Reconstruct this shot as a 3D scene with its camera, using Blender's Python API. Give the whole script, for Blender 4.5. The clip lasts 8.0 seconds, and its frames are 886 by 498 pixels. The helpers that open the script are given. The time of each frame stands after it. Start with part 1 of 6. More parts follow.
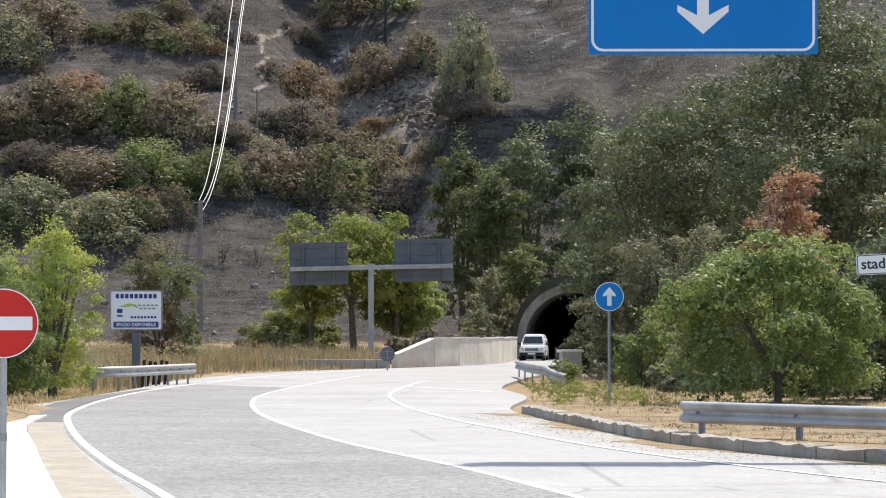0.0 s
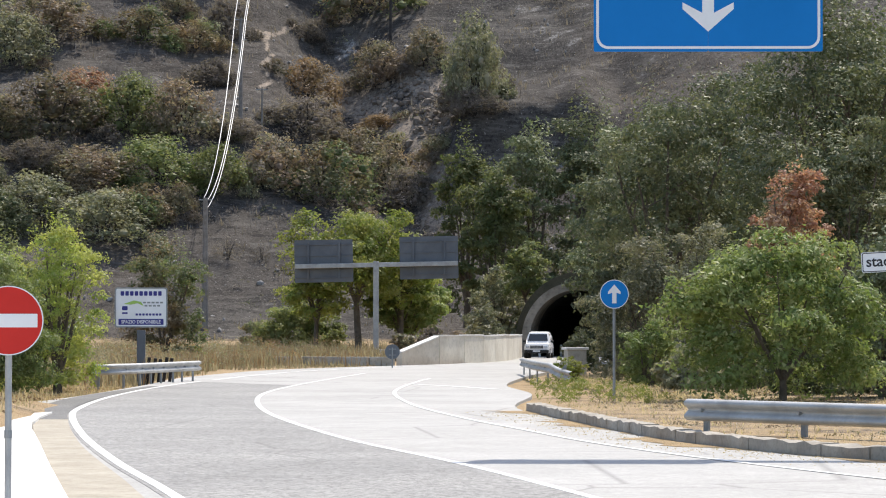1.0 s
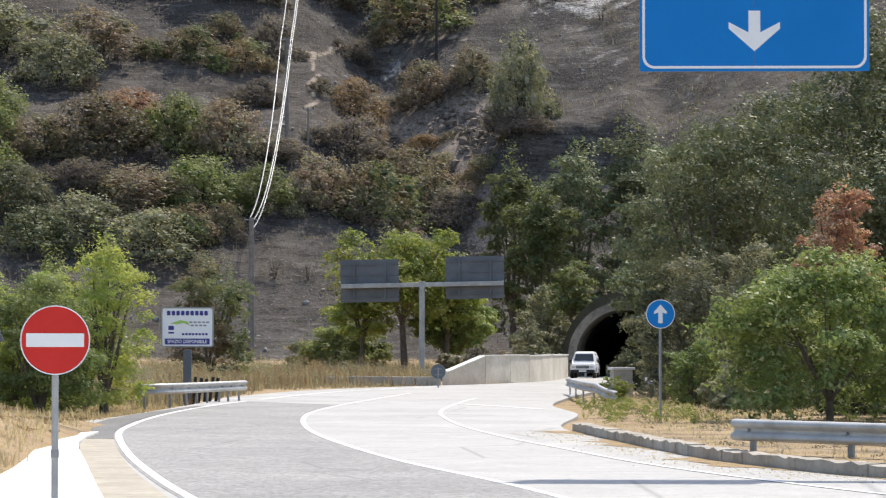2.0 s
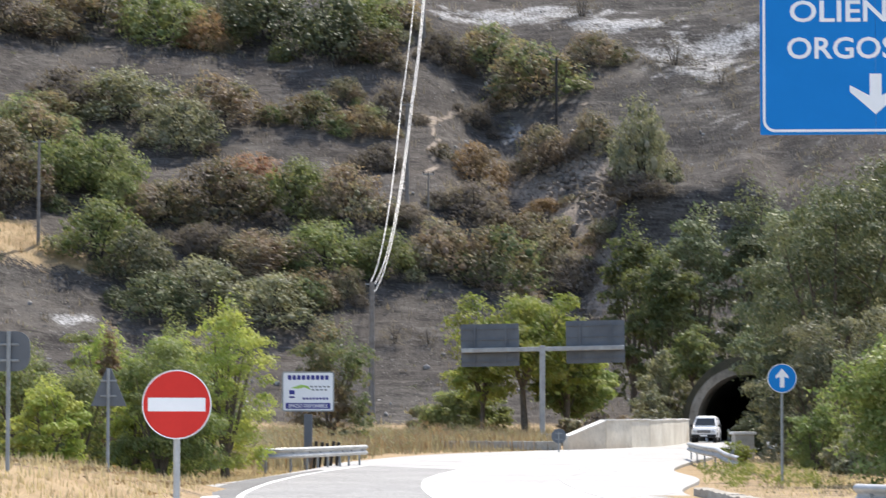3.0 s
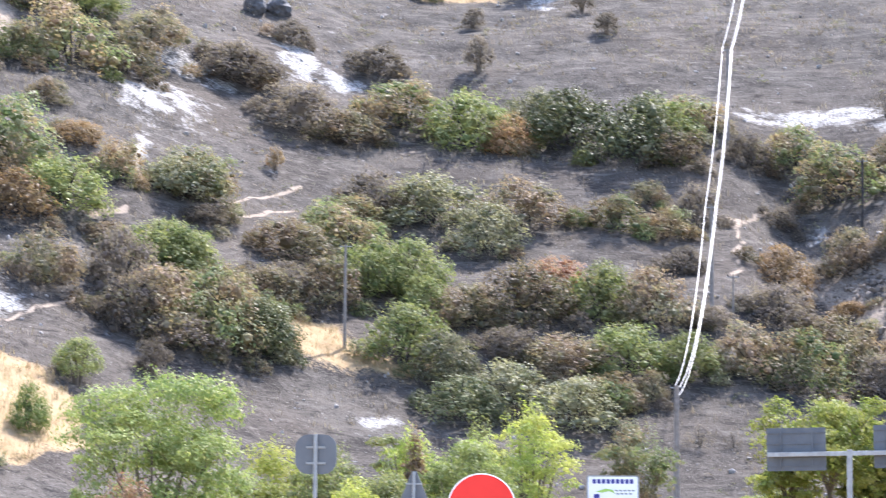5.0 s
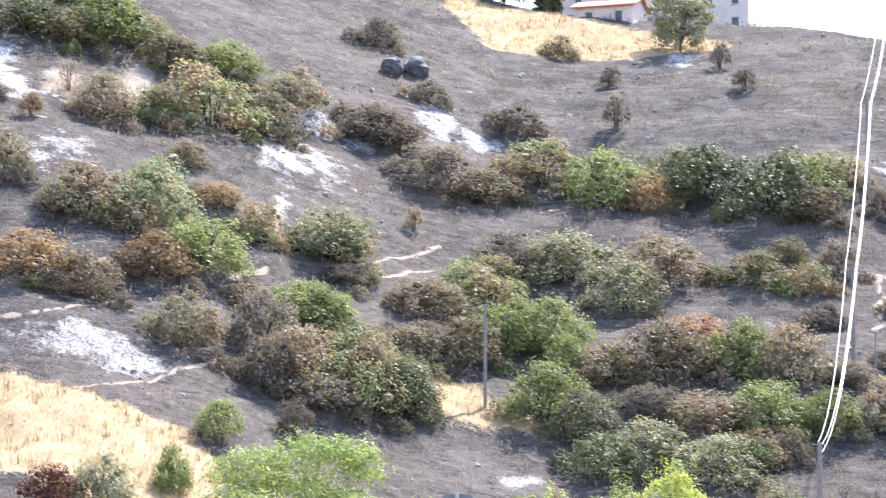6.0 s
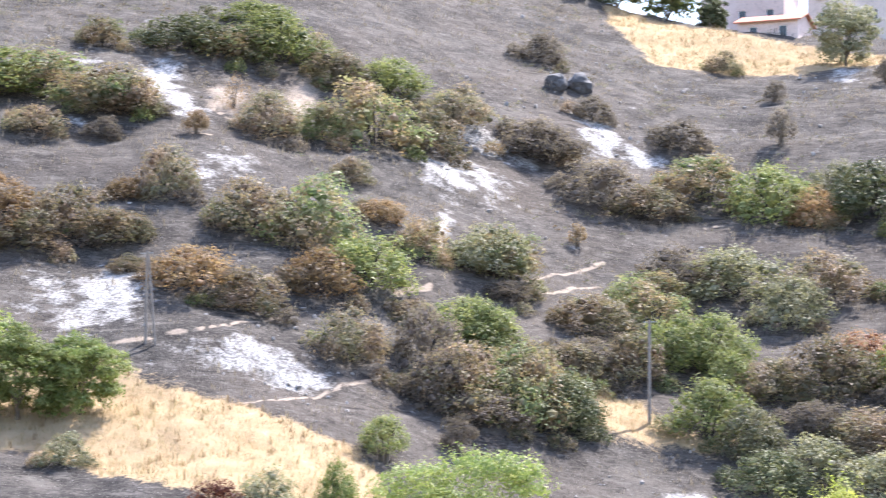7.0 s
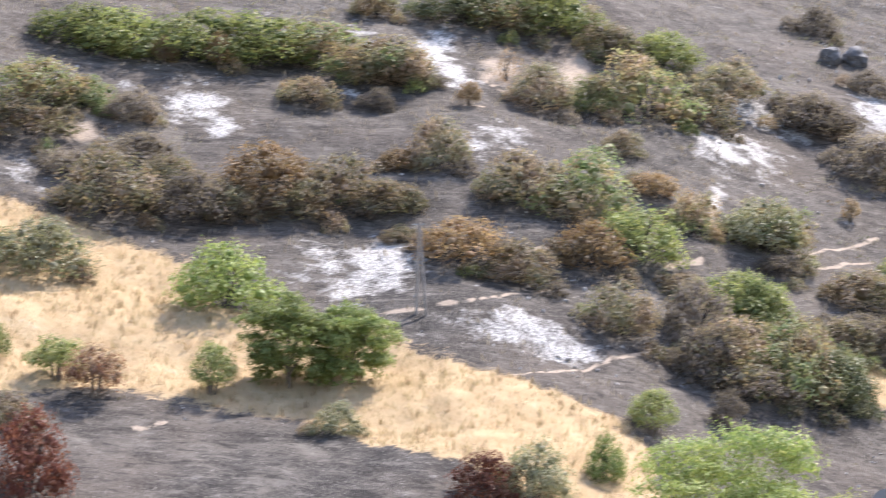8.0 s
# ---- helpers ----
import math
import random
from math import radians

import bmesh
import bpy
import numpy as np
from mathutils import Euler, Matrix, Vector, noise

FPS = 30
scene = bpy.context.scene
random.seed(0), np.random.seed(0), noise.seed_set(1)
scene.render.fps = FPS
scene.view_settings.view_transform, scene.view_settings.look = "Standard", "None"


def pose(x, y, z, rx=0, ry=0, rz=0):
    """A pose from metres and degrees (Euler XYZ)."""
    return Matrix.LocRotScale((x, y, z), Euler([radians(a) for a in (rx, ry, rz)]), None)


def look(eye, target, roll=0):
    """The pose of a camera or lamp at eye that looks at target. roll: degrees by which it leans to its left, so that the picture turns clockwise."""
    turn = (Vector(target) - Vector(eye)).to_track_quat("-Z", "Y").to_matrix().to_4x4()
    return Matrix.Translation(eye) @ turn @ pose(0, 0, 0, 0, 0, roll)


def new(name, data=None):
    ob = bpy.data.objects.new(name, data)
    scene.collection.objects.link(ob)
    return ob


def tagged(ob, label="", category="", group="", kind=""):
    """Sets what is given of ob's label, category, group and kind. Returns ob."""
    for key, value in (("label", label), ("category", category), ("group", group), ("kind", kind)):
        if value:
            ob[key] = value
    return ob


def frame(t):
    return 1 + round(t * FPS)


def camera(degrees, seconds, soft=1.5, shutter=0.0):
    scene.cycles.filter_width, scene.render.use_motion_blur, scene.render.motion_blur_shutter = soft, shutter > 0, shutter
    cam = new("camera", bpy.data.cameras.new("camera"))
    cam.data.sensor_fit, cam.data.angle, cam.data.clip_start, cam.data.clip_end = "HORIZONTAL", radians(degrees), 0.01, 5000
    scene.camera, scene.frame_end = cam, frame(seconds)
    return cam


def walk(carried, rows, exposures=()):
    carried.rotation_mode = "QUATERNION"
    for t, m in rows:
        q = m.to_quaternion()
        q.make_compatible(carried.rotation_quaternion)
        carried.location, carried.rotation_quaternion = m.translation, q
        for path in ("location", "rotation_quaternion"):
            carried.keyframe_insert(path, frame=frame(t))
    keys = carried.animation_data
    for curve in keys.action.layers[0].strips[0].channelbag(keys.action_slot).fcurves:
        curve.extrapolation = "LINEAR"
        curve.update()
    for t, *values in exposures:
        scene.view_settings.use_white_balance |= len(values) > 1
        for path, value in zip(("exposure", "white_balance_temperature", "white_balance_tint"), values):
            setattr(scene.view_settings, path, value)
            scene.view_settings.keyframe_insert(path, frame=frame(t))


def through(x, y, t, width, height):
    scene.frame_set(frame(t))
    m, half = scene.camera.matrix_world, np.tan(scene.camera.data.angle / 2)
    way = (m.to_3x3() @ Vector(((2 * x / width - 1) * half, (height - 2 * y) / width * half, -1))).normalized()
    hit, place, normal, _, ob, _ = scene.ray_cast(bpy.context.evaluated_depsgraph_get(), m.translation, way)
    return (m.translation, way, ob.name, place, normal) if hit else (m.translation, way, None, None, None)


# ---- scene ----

# ---------------------------------------------------------------- camera
cam = camera(17.0, 8.0, soft=1.1, shutter=0.35)
EYE = 1.6
# seconds, yaw to the left, pitch up, roll
TURNS = [
    (0.0, 0.000, 1.638, 0.0), (0.5, -0.023, 1.621, -0.01), (1.0, 0.096, 1.588, -0.03), (1.2, 0.158, 1.606, -0.05),
    (2.3, 1.482, 2.224, -0.08), (2.5, 1.875, 2.436, -0.10), (3.0, 3.312, 3.210, -0.08), (3.5, 4.525, 4.078, -0.03),
    (4.0, 5.743, 4.578, -0.12), (4.5, 7.300, 4.744, -0.30), (5.0, 9.209, 5.186, -0.36), (5.2, 9.865, 5.415, -0.31),
    (6.3, 12.704, 6.494, -0.03), (6.5, 13.303, 6.540, -0.09), (7.0, 15.103, 6.623, -0.30), (7.5, 17.502, 6.383, -0.75),
    (8.0, 20.358, 6.016, -1.45)]
walk(cam, [(t, pose(0, 0, EYE, 90 + p, 0, a) @ pose(0, 0, 0, 0, 0, -r)) for t, a, p, r in TURNS],
     exposures=[(0.0, 0.78, 6750, 10), (1.2, 0.78, 6750, 10), (2.5, 0.88, 6750, 10), (3.5, 1.36, 6500, 12), (4.5, 1.92, 6180, 16), (6.5, 2.13, 6220, 17), (8.0, 1.82, 6600, 17)])

# ---------------------------------------------------------------- sky and sun
SUN_AZ, SUN_EL = radians(25), radians(58)          # ahead and to the right of the camera, high
world = bpy.data.worlds.new("sky")
scene.world = world
world.use_nodes = True
wn = world.node_tree.nodes
sky = wn.new("ShaderNodeTexSky")
sky.sky_type, sky.sun_disc = "NISHITA", False
sky.sun_elevation, sky.sun_rotation = SUN_EL, SUN_AZ
sky.air_density, sky.dust_density = 1.0, 1.5
wn["Background"].inputs["Strength"].default_value = 0.15
world.node_tree.links.new(sky.outputs[0], wn["Background"].inputs["Color"])
lamp = bpy.data.lights.new("sun", "SUN")
lamp.energy, lamp.angle, lamp.color = 3.3, radians(0.53), (1.0, 0.95, 0.87)
sun = new("sun", lamp)
sun.matrix_world = look((120, 250, 400), (120 - math.sin(SUN_AZ) * math.cos(SUN_EL), 250 - math.cos(SUN_AZ) * math.cos(SUN_EL), 400 - math.sin(SUN_EL)))

# ---------------------------------------------------------------- materials
def shader(name):
    m = bpy.data.materials.new(name)
    m.use_nodes = True
    nt = m.node_tree
    b = nt.nodes["Principled BSDF"]
    return m, nt, b


def add(nt, kind, **inputs):
    n = nt.nodes.new(kind)
    for k, v in inputs.items():
        n.inputs[k.replace("_", " ")].default_value = v
    return n


def ramp(nt, source, stops, smooth=False):
    n = nt.nodes.new("ShaderNodeValToRGB")
    if smooth:
        n.color_ramp.interpolation = "EASE"
    e = n.color_ramp.elements
    while len(e) < len(stops):
        e.new(0.5)
    for k, (p, c) in zip(e, stops):
        k.position, k.color = p, (*c, 1) if len(c) == 3 else c
    nt.links.new(source, n.inputs[0])
    return n.outputs[0]


def noise_out(nt, scale, detail=4, rough=0.55, coord=None, distort=0.0):
    n = add(nt, "ShaderNodeTexNoise", Scale=scale, Detail=detail, Roughness=rough, Distortion=distort)
    if coord is None:
        coord = nt.nodes.new("ShaderNodeNewGeometry").outputs["Position"]
    nt.links.new(coord, n.inputs["Vector"])
    return n.outputs[0]


def mixed(nt, fac, a, b, mode="MIX"):
    n = nt.nodes.new("ShaderNodeMix")
    n.data_type, n.blend_type = "RGBA", mode
    for sock, v in ((n.inputs[0], fac), (n.inputs[6], a), (n.inputs[7], b)):
        if isinstance(v, bpy.types.NodeSocket):
            nt.links.new(v, sock)
        elif isinstance(v, (int, float)):
            sock.default_value = v
        else:
            sock.default_value = (*v, 1)
    return n.outputs[2]


def bump(nt, b, height, strength, distance):
    n = add(nt, "ShaderNodeBump", Strength=strength, Distance=distance)
    nt.links.new(height, n.inputs["Height"])
    nt.links.new(n.outputs[0], b.inputs["Normal"])


def grey(a, b, lo, hi):
    return [(lo, (a, a, a)), (hi, (b, b, b))]


def painted(name, colour, rough=0.5, metal=0.0, wear=0.25, scale=3.0):
    """Paint or metal with blotches and fine grain; wear is how far the colour strays."""
    m, nt, b = shader(name)
    big, fine = noise_out(nt, scale, 5, 0.65), noise_out(nt, scale * 14, 3)
    c = mixed(nt, ramp(nt, big, [(0.35, (0, 0, 0)), (0.7, (1, 1, 1))]), colour, tuple(v * (1 - wear) for v in colour))
    c = mixed(nt, ramp(nt, fine, [(0.4, (0, 0, 0)), (0.75, (0.5, 0.5, 0.5))]), c, tuple(v * (1 - wear * 0.8) for v in colour))
    nt.links.new(c, b.inputs["Base Color"])
    b.inputs["Metallic"].default_value = metal
    nt.links.new(ramp(nt, big, grey(max(0, rough - 0.1), min(1, rough + 0.12), 0.3, 0.7)), b.inputs["Roughness"])
    bump(nt, b, fine, 0.1, 0.002)
    return m


def foliage(name, a, b_, c_, patch=0.7, shine=0.5, through=0.42):
    """Leaves: two main tones in patches over the bush, a third strewn leaf by leaf; some light comes through."""
    m, nt, b = shader(name)
    geo = nt.nodes.new("ShaderNodeNewGeometry")
    info = nt.nodes.new("ShaderNodeObjectInfo")
    patches = noise_out(nt, patch, 3, 0.6)
    col = mixed(nt, ramp(nt, patches, [(0.42, (0, 0, 0)), (0.58, (1, 1, 1))]), a, b_)
    col = mixed(nt, ramp(nt, geo.outputs["Random Per Island"], [(0.70, (0, 0, 0)), (1.0, (0.8, 0.8, 0.8))]), col, c_)
    val = nt.nodes.new("ShaderNodeHueSaturation")
    mul = nt.nodes.new("ShaderNodeMath")
    mul.operation = "MULTIPLY_ADD"
    mul.inputs[1].default_value, mul.inputs[2].default_value = 0.6, 0.7
    nt.links.new(info.outputs["Random"], mul.inputs[0])
    nt.links.new(mul.outputs[0], val.inputs["Value"])
    nt.links.new(col, val.inputs["Color"])
    col = val.outputs[0]
    nt.links.new(col, b.inputs["Base Color"])
    b.inputs["Roughness"].default_value = shine
    b.inputs["Specular IOR Level"].default_value = 0.14
    tr = nt.nodes.new("ShaderNodeBsdfTranslucent")
    nt.links.new(mixed(nt, 1.0, col, (1.25, 1.28, 0.95), "MULTIPLY"), tr.inputs["Color"])
    mx = nt.nodes.new("ShaderNodeMixShader")
    mx.inputs[0].default_value = through
    nt.links.new(b.outputs[0], mx.inputs[1])
    nt.links.new(tr.outputs[0], mx.inputs[2])
    nt.links.new(mx.outputs[0], nt.nodes["Material Output"].inputs["Surface"])
    return m


def hillside_material():
    """Burnt soil with stones, pale ash, dry grass and trodden earth; the attribute 'cover' says where (grass, ash, earth)."""
    m, nt, b = shader("burnt_hillside")
    cov = nt.nodes.new("ShaderNodeAttribute")
    cov.attribute_name = "cover"
    sep = nt.nodes.new("ShaderNodeSeparateColor")
    nt.links.new(cov.outputs["Color"], sep.inputs[0])
    big, mid, fine, speck = noise_out(nt, 0.06, 5), noise_out(nt, 0.5, 5, 0.65), noise_out(nt, 4.0, 5, 0.75), noise_out(nt, 5.5, 2, 0.6)
    burnt = mixed(nt, ramp(nt, mid, [(0.35, (0, 0, 0)), (0.68, (1, 1, 1))]), (0.032, 0.030, 0.029), (0.104, 0.096, 0.090))
    drift = noise_out(nt, 0.17, 4, 0.6, distort=0.6)
    burnt = mixed(nt, ramp(nt, drift, [(0.50, (0, 0, 0)), (0.66, (0.8, 0.8, 0.8))]), burnt, (0.155, 0.142, 0.129))
    burnt = mixed(nt, ramp(nt, drift, [(0.32, (0.85, 0.85, 0.85)), (0.44, (0, 0, 0))]), burnt, (0.028, 0.027, 0.029))
    burnt = mixed(nt, ramp(nt, big, [(0.4, (0, 0, 0)), (0.66, (0.7, 0.7, 0.7))]), burnt, (0.120, 0.100, 0.086))
    burnt = mixed(nt, ramp(nt, fine, [(0.50, (0, 0, 0)), (0.64, (0.9, 0.9, 0.9))]), burnt, (0.128, 0.119, 0.110))
    burnt = mixed(nt, ramp(nt, fine, [(0.34, (0.9, 0.9, 0.9)), (0.45, (0, 0, 0))]), burnt, (0.022, 0.022, 0.022))
    burnt = mixed(nt, ramp(nt, speck, [(0.66, (0, 0, 0)), (0.72, (1, 1, 1))]), burnt, (0.36, 0.345, 0.33))
    spot = nt.nodes.new("ShaderNodeNewGeometry")
    lay = add(nt, "ShaderNodeMapping", Scale=(0.35, 1.0, 2.4))
    nt.links.new(spot.outputs["Position"], lay.inputs["Vector"])
    streak = noise_out(nt, 0.9, 5, 0.7, lay.outputs[0], 0.5)
    burnt = mixed(nt, ramp(nt, streak, [(0.54, (0, 0, 0)), (0.66, (0.75, 0.75, 0.75))]), burnt, (0.185, 0.172, 0.158))
    burnt = mixed(nt, ramp(nt, streak, [(0.34, (0.85, 0.85, 0.85)), (0.46, (0, 0, 0))]), burnt, (0.030, 0.028, 0.027))
    burnt = mixed(nt, 1.0, burnt, (0.80, 0.79, 0.77), "MULTIPLY")
    straw = mixed(nt, ramp(nt, mid, [(0.35, (0, 0, 0)), (0.65, (1, 1, 1))]), (0.325, 0.23, 0.13), (0.405, 0.305, 0.182))
    straw = mixed(nt, ramp(nt, fine, [(0.5, (0, 0, 0)), (0.75, (0.8, 0.8, 0.8))]), straw, (0.24, 0.18, 0.115))
    earth = mixed(nt, ramp(nt, fine, [(0.35, (0, 0, 0)), (0.7, (1, 1, 1))]), (0.24, 0.195, 0.155), (0.36, 0.30, 0.24))
    ash = mixed(nt, ramp(nt, fine, [(0.4, (0, 0, 0)), (0.6, (1, 1, 1))]), (0.15, 0.147, 0.143), (0.50, 0.49, 0.475))

    def gate(channel, amount, lo, hi, grain=None):
        s = nt.nodes.new("ShaderNodeMath")
        s.operation = "ADD"
        k = nt.nodes.new("ShaderNodeMath")
        k.operation = "MULTIPLY_ADD"
        k.inputs[1].default_value, k.inputs[2].default_value = amount, -amount / 2
        half = nt.nodes.new("ShaderNodeMath")
        half.operation = "ADD"
        nt.links.new(mid, half.inputs[0])
        nt.links.new(fine, half.inputs[1])
        div = nt.nodes.new("ShaderNodeMath")
        div.operation = "MULTIPLY"
        div.inputs[1].default_value = 0.5
        nt.links.new(half.outputs[0], div.inputs[0])
        nt.links.new(grain or div.outputs[0], k.inputs[0])
        nt.links.new(channel, s.inputs[0])
        nt.links.new(k.outputs[0], s.inputs[1])
        return ramp(nt, s.outputs[0], [(lo, (0, 0, 0)), (hi, (1, 1, 1))])
    col = mixed(nt, gate(sep.outputs[2], 0.7, 0.40, 0.68), burnt, earth)
    col = mixed(nt, gate(sep.outputs[0], 1.7, 0.38, 0.62), col, straw)
    col = mixed(nt, gate(sep.outputs[1], 2.6, 0.42, 0.95, mid), col, ash)
    nt.links.new(col, b.inputs["Base Color"])
    b.inputs["Roughness"].default_value = 0.95
    b.inputs["Specular IOR Level"].default_value = 0.15
    bump(nt, b, fine, 0.7, 0.25)
    return m


def asphalt(name, dark, pale, crack=True, grain=0.35):
    m, nt, b = shader(name)
    big, mid, grit = noise_out(nt, 0.25, 4), noise_out(nt, 1.3, 5, 0.7), noise_out(nt, 17, 4, 0.8)
    col = mixed(nt, ramp(nt, big, [(0.35, (0, 0, 0)), (0.68, (1, 1, 1))]), dark, pale)
    col = mixed(nt, ramp(nt, mid, [(0.45, (0, 0, 0)), (0.8, (0.6, 0.6, 0.6))]), col, tuple(v * 1.25 for v in pale))
    col = mixed(nt, ramp(nt, grit, [(0.44, (0, 0, 0)), (0.58, (grain, grain, grain))]), col, tuple(v * 0.5 for v in dark))
    if crack:
        v = add(nt, "ShaderNodeTexVoronoi", Scale=0.22, Randomness=1.0)
        v.feature = "DISTANCE_TO_EDGE"
        geo = nt.nodes.new("ShaderNodeNewGeometry")
        nt.links.new(geo.outputs["Position"], v.inputs["Vector"])
        col = mixed(nt, ramp(nt, v.outputs["Distance"], [(0.0, (0.6, 0.6, 0.6)), (0.012, (0, 0, 0))]), col, tuple(x * 0.5 for x in dark))
    nt.links.new(col, b.inputs["Base Color"])
    b.inputs["Roughness"].default_value = 0.85
    bump(nt, b, grit, 0.6, 0.012)
    return m


def rough_stone(name, a, b_, scale=2.0):
    m, nt, b = shader(name)
    big, fine = noise_out(nt, scale, 6, 0.7), noise_out(nt, scale * 9, 4, 0.7)
    col = mixed(nt, ramp(nt, big, [(0.35, (0, 0, 0)), (0.68, (1, 1, 1))]), a, b_)
    col = mixed(nt, ramp(nt, fine, [(0.5, (0, 0, 0)), (0.8, (0.7, 0.7, 0.7))]), col, tuple(v * 0.5 for v in a))
    nt.links.new(col, b.inputs["Base Color"])
    b.inputs["Roughness"].default_value = 0.9
    bump(nt, b, fine, 0.5, 0.02)
    return m


HILL = hillside_material()
ROAD_OLD = asphalt("pale_worn_asphalt", (0.33, 0.322, 0.305), (0.40, 0.392, 0.375))
ROAD_NEW = asphalt("grey_asphalt", (0.245, 0.24, 0.23), (0.345, 0.337, 0.32), grain=0.95)
LINE = asphalt("road_paint", (0.62, 0.62, 0.60), (0.78, 0.78, 0.76), crack=False)
CONCRETE = rough_stone("concrete", (0.34, 0.32, 0.28), (0.48, 0.46, 0.41), 0.8)
WALL_CONCRETE = rough_stone("stained_wall_concrete", (0.74, 0.70, 0.61), (0.54, 0.49, 0.41), 0.45)
ROAD_DARK = asphalt("dark_patched_asphalt", (0.13, 0.128, 0.122), (0.19, 0.185, 0.175), grain=0.7)
KERB = rough_stone("kerb_stone", (0.26, 0.23, 0.19), (0.42, 0.385, 0.325), 1.5)
PALE = rough_stone("pale_concrete", (0.62, 0.60, 0.56), (0.74, 0.72, 0.69), 1.0)
DUST = rough_stone("dusty_paving", (0.30, 0.265, 0.205), (0.41, 0.37, 0.30), 1.2)
STEEL = painted("galvanised_steel", (0.42, 0.43, 0.435), 0.5, 0.5, 0.3)
OLD_STEEL = painted("dull_zinc", (0.30, 0.32, 0.33), 0.55, 0.35, 0.3)
PANEL_BACK = painted("sign_back_grey", (0.13, 0.145, 0.165), 0.6, 0.15, 0.25, 1.0)
BLUE = painted("traffic_blue", (0.002, 0.20, 0.58), 0.4, 0, 0.12, 0.8)
RED = painted("traffic_red", (0.62, 0.035, 0.028), 0.4, 0, 0.12)
WHITE = painted("sign_white", (0.82, 0.83, 0.84), 0.45, 0, 0.08)
BLACK = painted("black_print", (0.02, 0.02, 0.025), 0.6, 0, 0.1)
NAVY = painted("navy_print", (0.03, 0.03, 0.22), 0.5, 0, 0.1)
LIME = painted("lime_print", (0.35, 0.55, 0.12), 0.5, 0, 0.1)
BARK = rough_stone("bark", (0.075, 0.06, 0.045), (0.16, 0.13, 0.10), 4.0)
CHAR = rough_stone("charred_bark", (0.02, 0.018, 0.017), (0.06, 0.05, 0.045), 4.0)
POLE_WOOD = rough_stone("weathered_pole_wood", (0.16, 0.145, 0.13), (0.28, 0.26, 0.24), 3.0)
STRAW = foliage("dry_grass_blades", (0.35, 0.28, 0.18), (0.41, 0.34, 0.235), (0.25, 0.195, 0.125), 1.2, 0.8)
RAIL_STEEL = painted("dull_guard_rail_steel", (0.50, 0.50, 0.485), 0.5, 0.35, 0.4, 1.5)
STRAW_GREY = foliage("grey_dead_grass_blades", (0.30, 0.255, 0.175), (0.37, 0.32, 0.235), (0.19, 0.16, 0.11), 0.5, 0.8)
CABLE = painted("bright_aluminium_cable", (0.50, 0.50, 0.49), 0.45, 0.3, 0.05)

LEAF = dict(
    oak=foliage("oak_leaves", (0.111, 0.140, 0.073), (0.188, 0.210, 0.113), (0.312, 0.312, 0.194), 0.5, through=0.27),
    dark=foliage("dark_evergreen_leaves", (0.073, 0.091, 0.049), (0.140, 0.152, 0.082), (0.202, 0.191, 0.123), 0.5, through=0.25),
    lime=foliage("yellow_green_leaves", (0.205, 0.262, 0.062), (0.285, 0.300, 0.085), (0.35, 0.34, 0.16), 0.8),
    fresh=foliage("fresh_green_leaves", (0.151, 0.209, 0.068), (0.230, 0.276, 0.099), (0.388, 0.388, 0.198), 0.7, through=0.36),
    grey=foliage("grey_green_leaves", (0.144, 0.155, 0.097), (0.230, 0.221, 0.141), (0.371, 0.345, 0.267), 0.5, through=0.36),
    rust=foliage("dried_rust_leaves", (0.293, 0.152, 0.105), (0.313, 0.206, 0.147), (0.344, 0.296, 0.218), 0.6),
    burnt=foliage("scorched_leaves", (0.194, 0.145, 0.110), (0.158, 0.156, 0.104), (0.328, 0.248, 0.187), 0.35),
    mixed=foliage("half_scorched_leaves", (0.144, 0.188, 0.091), (0.240, 0.176, 0.121), (0.274, 0.244, 0.160), 0.28),
    green=foliage("shrub_leaves", (0.132, 0.166, 0.067), (0.193, 0.216, 0.094), (0.301, 0.277, 0.139), 0.4),
    char=foliage("charred_twigs", (0.128, 0.110, 0.098), (0.190, 0.161, 0.143), (0.273, 0.237, 0.206), 0.4, 0.8),
    ochre=foliage("ochre_scorched_leaves", (0.268, 0.173, 0.103), (0.203, 0.149, 0.095), (0.283, 0.215, 0.142), 0.4),
    red=foliage("red_leaves", (0.115, 0.042, 0.032), (0.085, 0.04, 0.03), (0.17, 0.08, 0.06), 0.6))
for glossy in (BLUE, RED, WHITE):
    glossy.node_tree.nodes["Principled BSDF"].inputs["Specular IOR Level"].default_value = 0.15

# ---------------------------------------------------------------- ground
def lattice(ix, iy, seed):
    h = np.sin(ix * 127.1 + iy * 311.7 + seed * 74.7) * 43758.5453
    return h - np.floor(h)


def vnoise(x, y, scale, seed=0.0, octaves=4):
    """Smooth value noise, about -1 to 1."""
    total, amp, norm = 0.0, 1.0, 0.0
    for o in range(octaves):
        u, v = x * scale, y * scale
        ix, iy = np.floor(u), np.floor(v)
        fx, fy = u - ix, v - iy
        fx, fy = fx * fx * (3 - 2 * fx), fy * fy * (3 - 2 * fy)
        a = lattice(ix, iy, seed + o) * (1 - fx) + lattice(ix + 1, iy, seed + o) * fx
        b = lattice(ix, iy + 1, seed + o) * (1 - fx) + lattice(ix + 1, iy + 1, seed + o) * fx
        total, norm = total + amp * ((a * (1 - fy) + b * fy) * 2 - 1), norm + amp
        amp, scale = amp * 0.5, scale * 2.03
    return total / norm


def smooth(a, b, v):
    u = np.clip((v - a) / (b - a), 0, 1)
    return u * u * (3 - 2 * u)


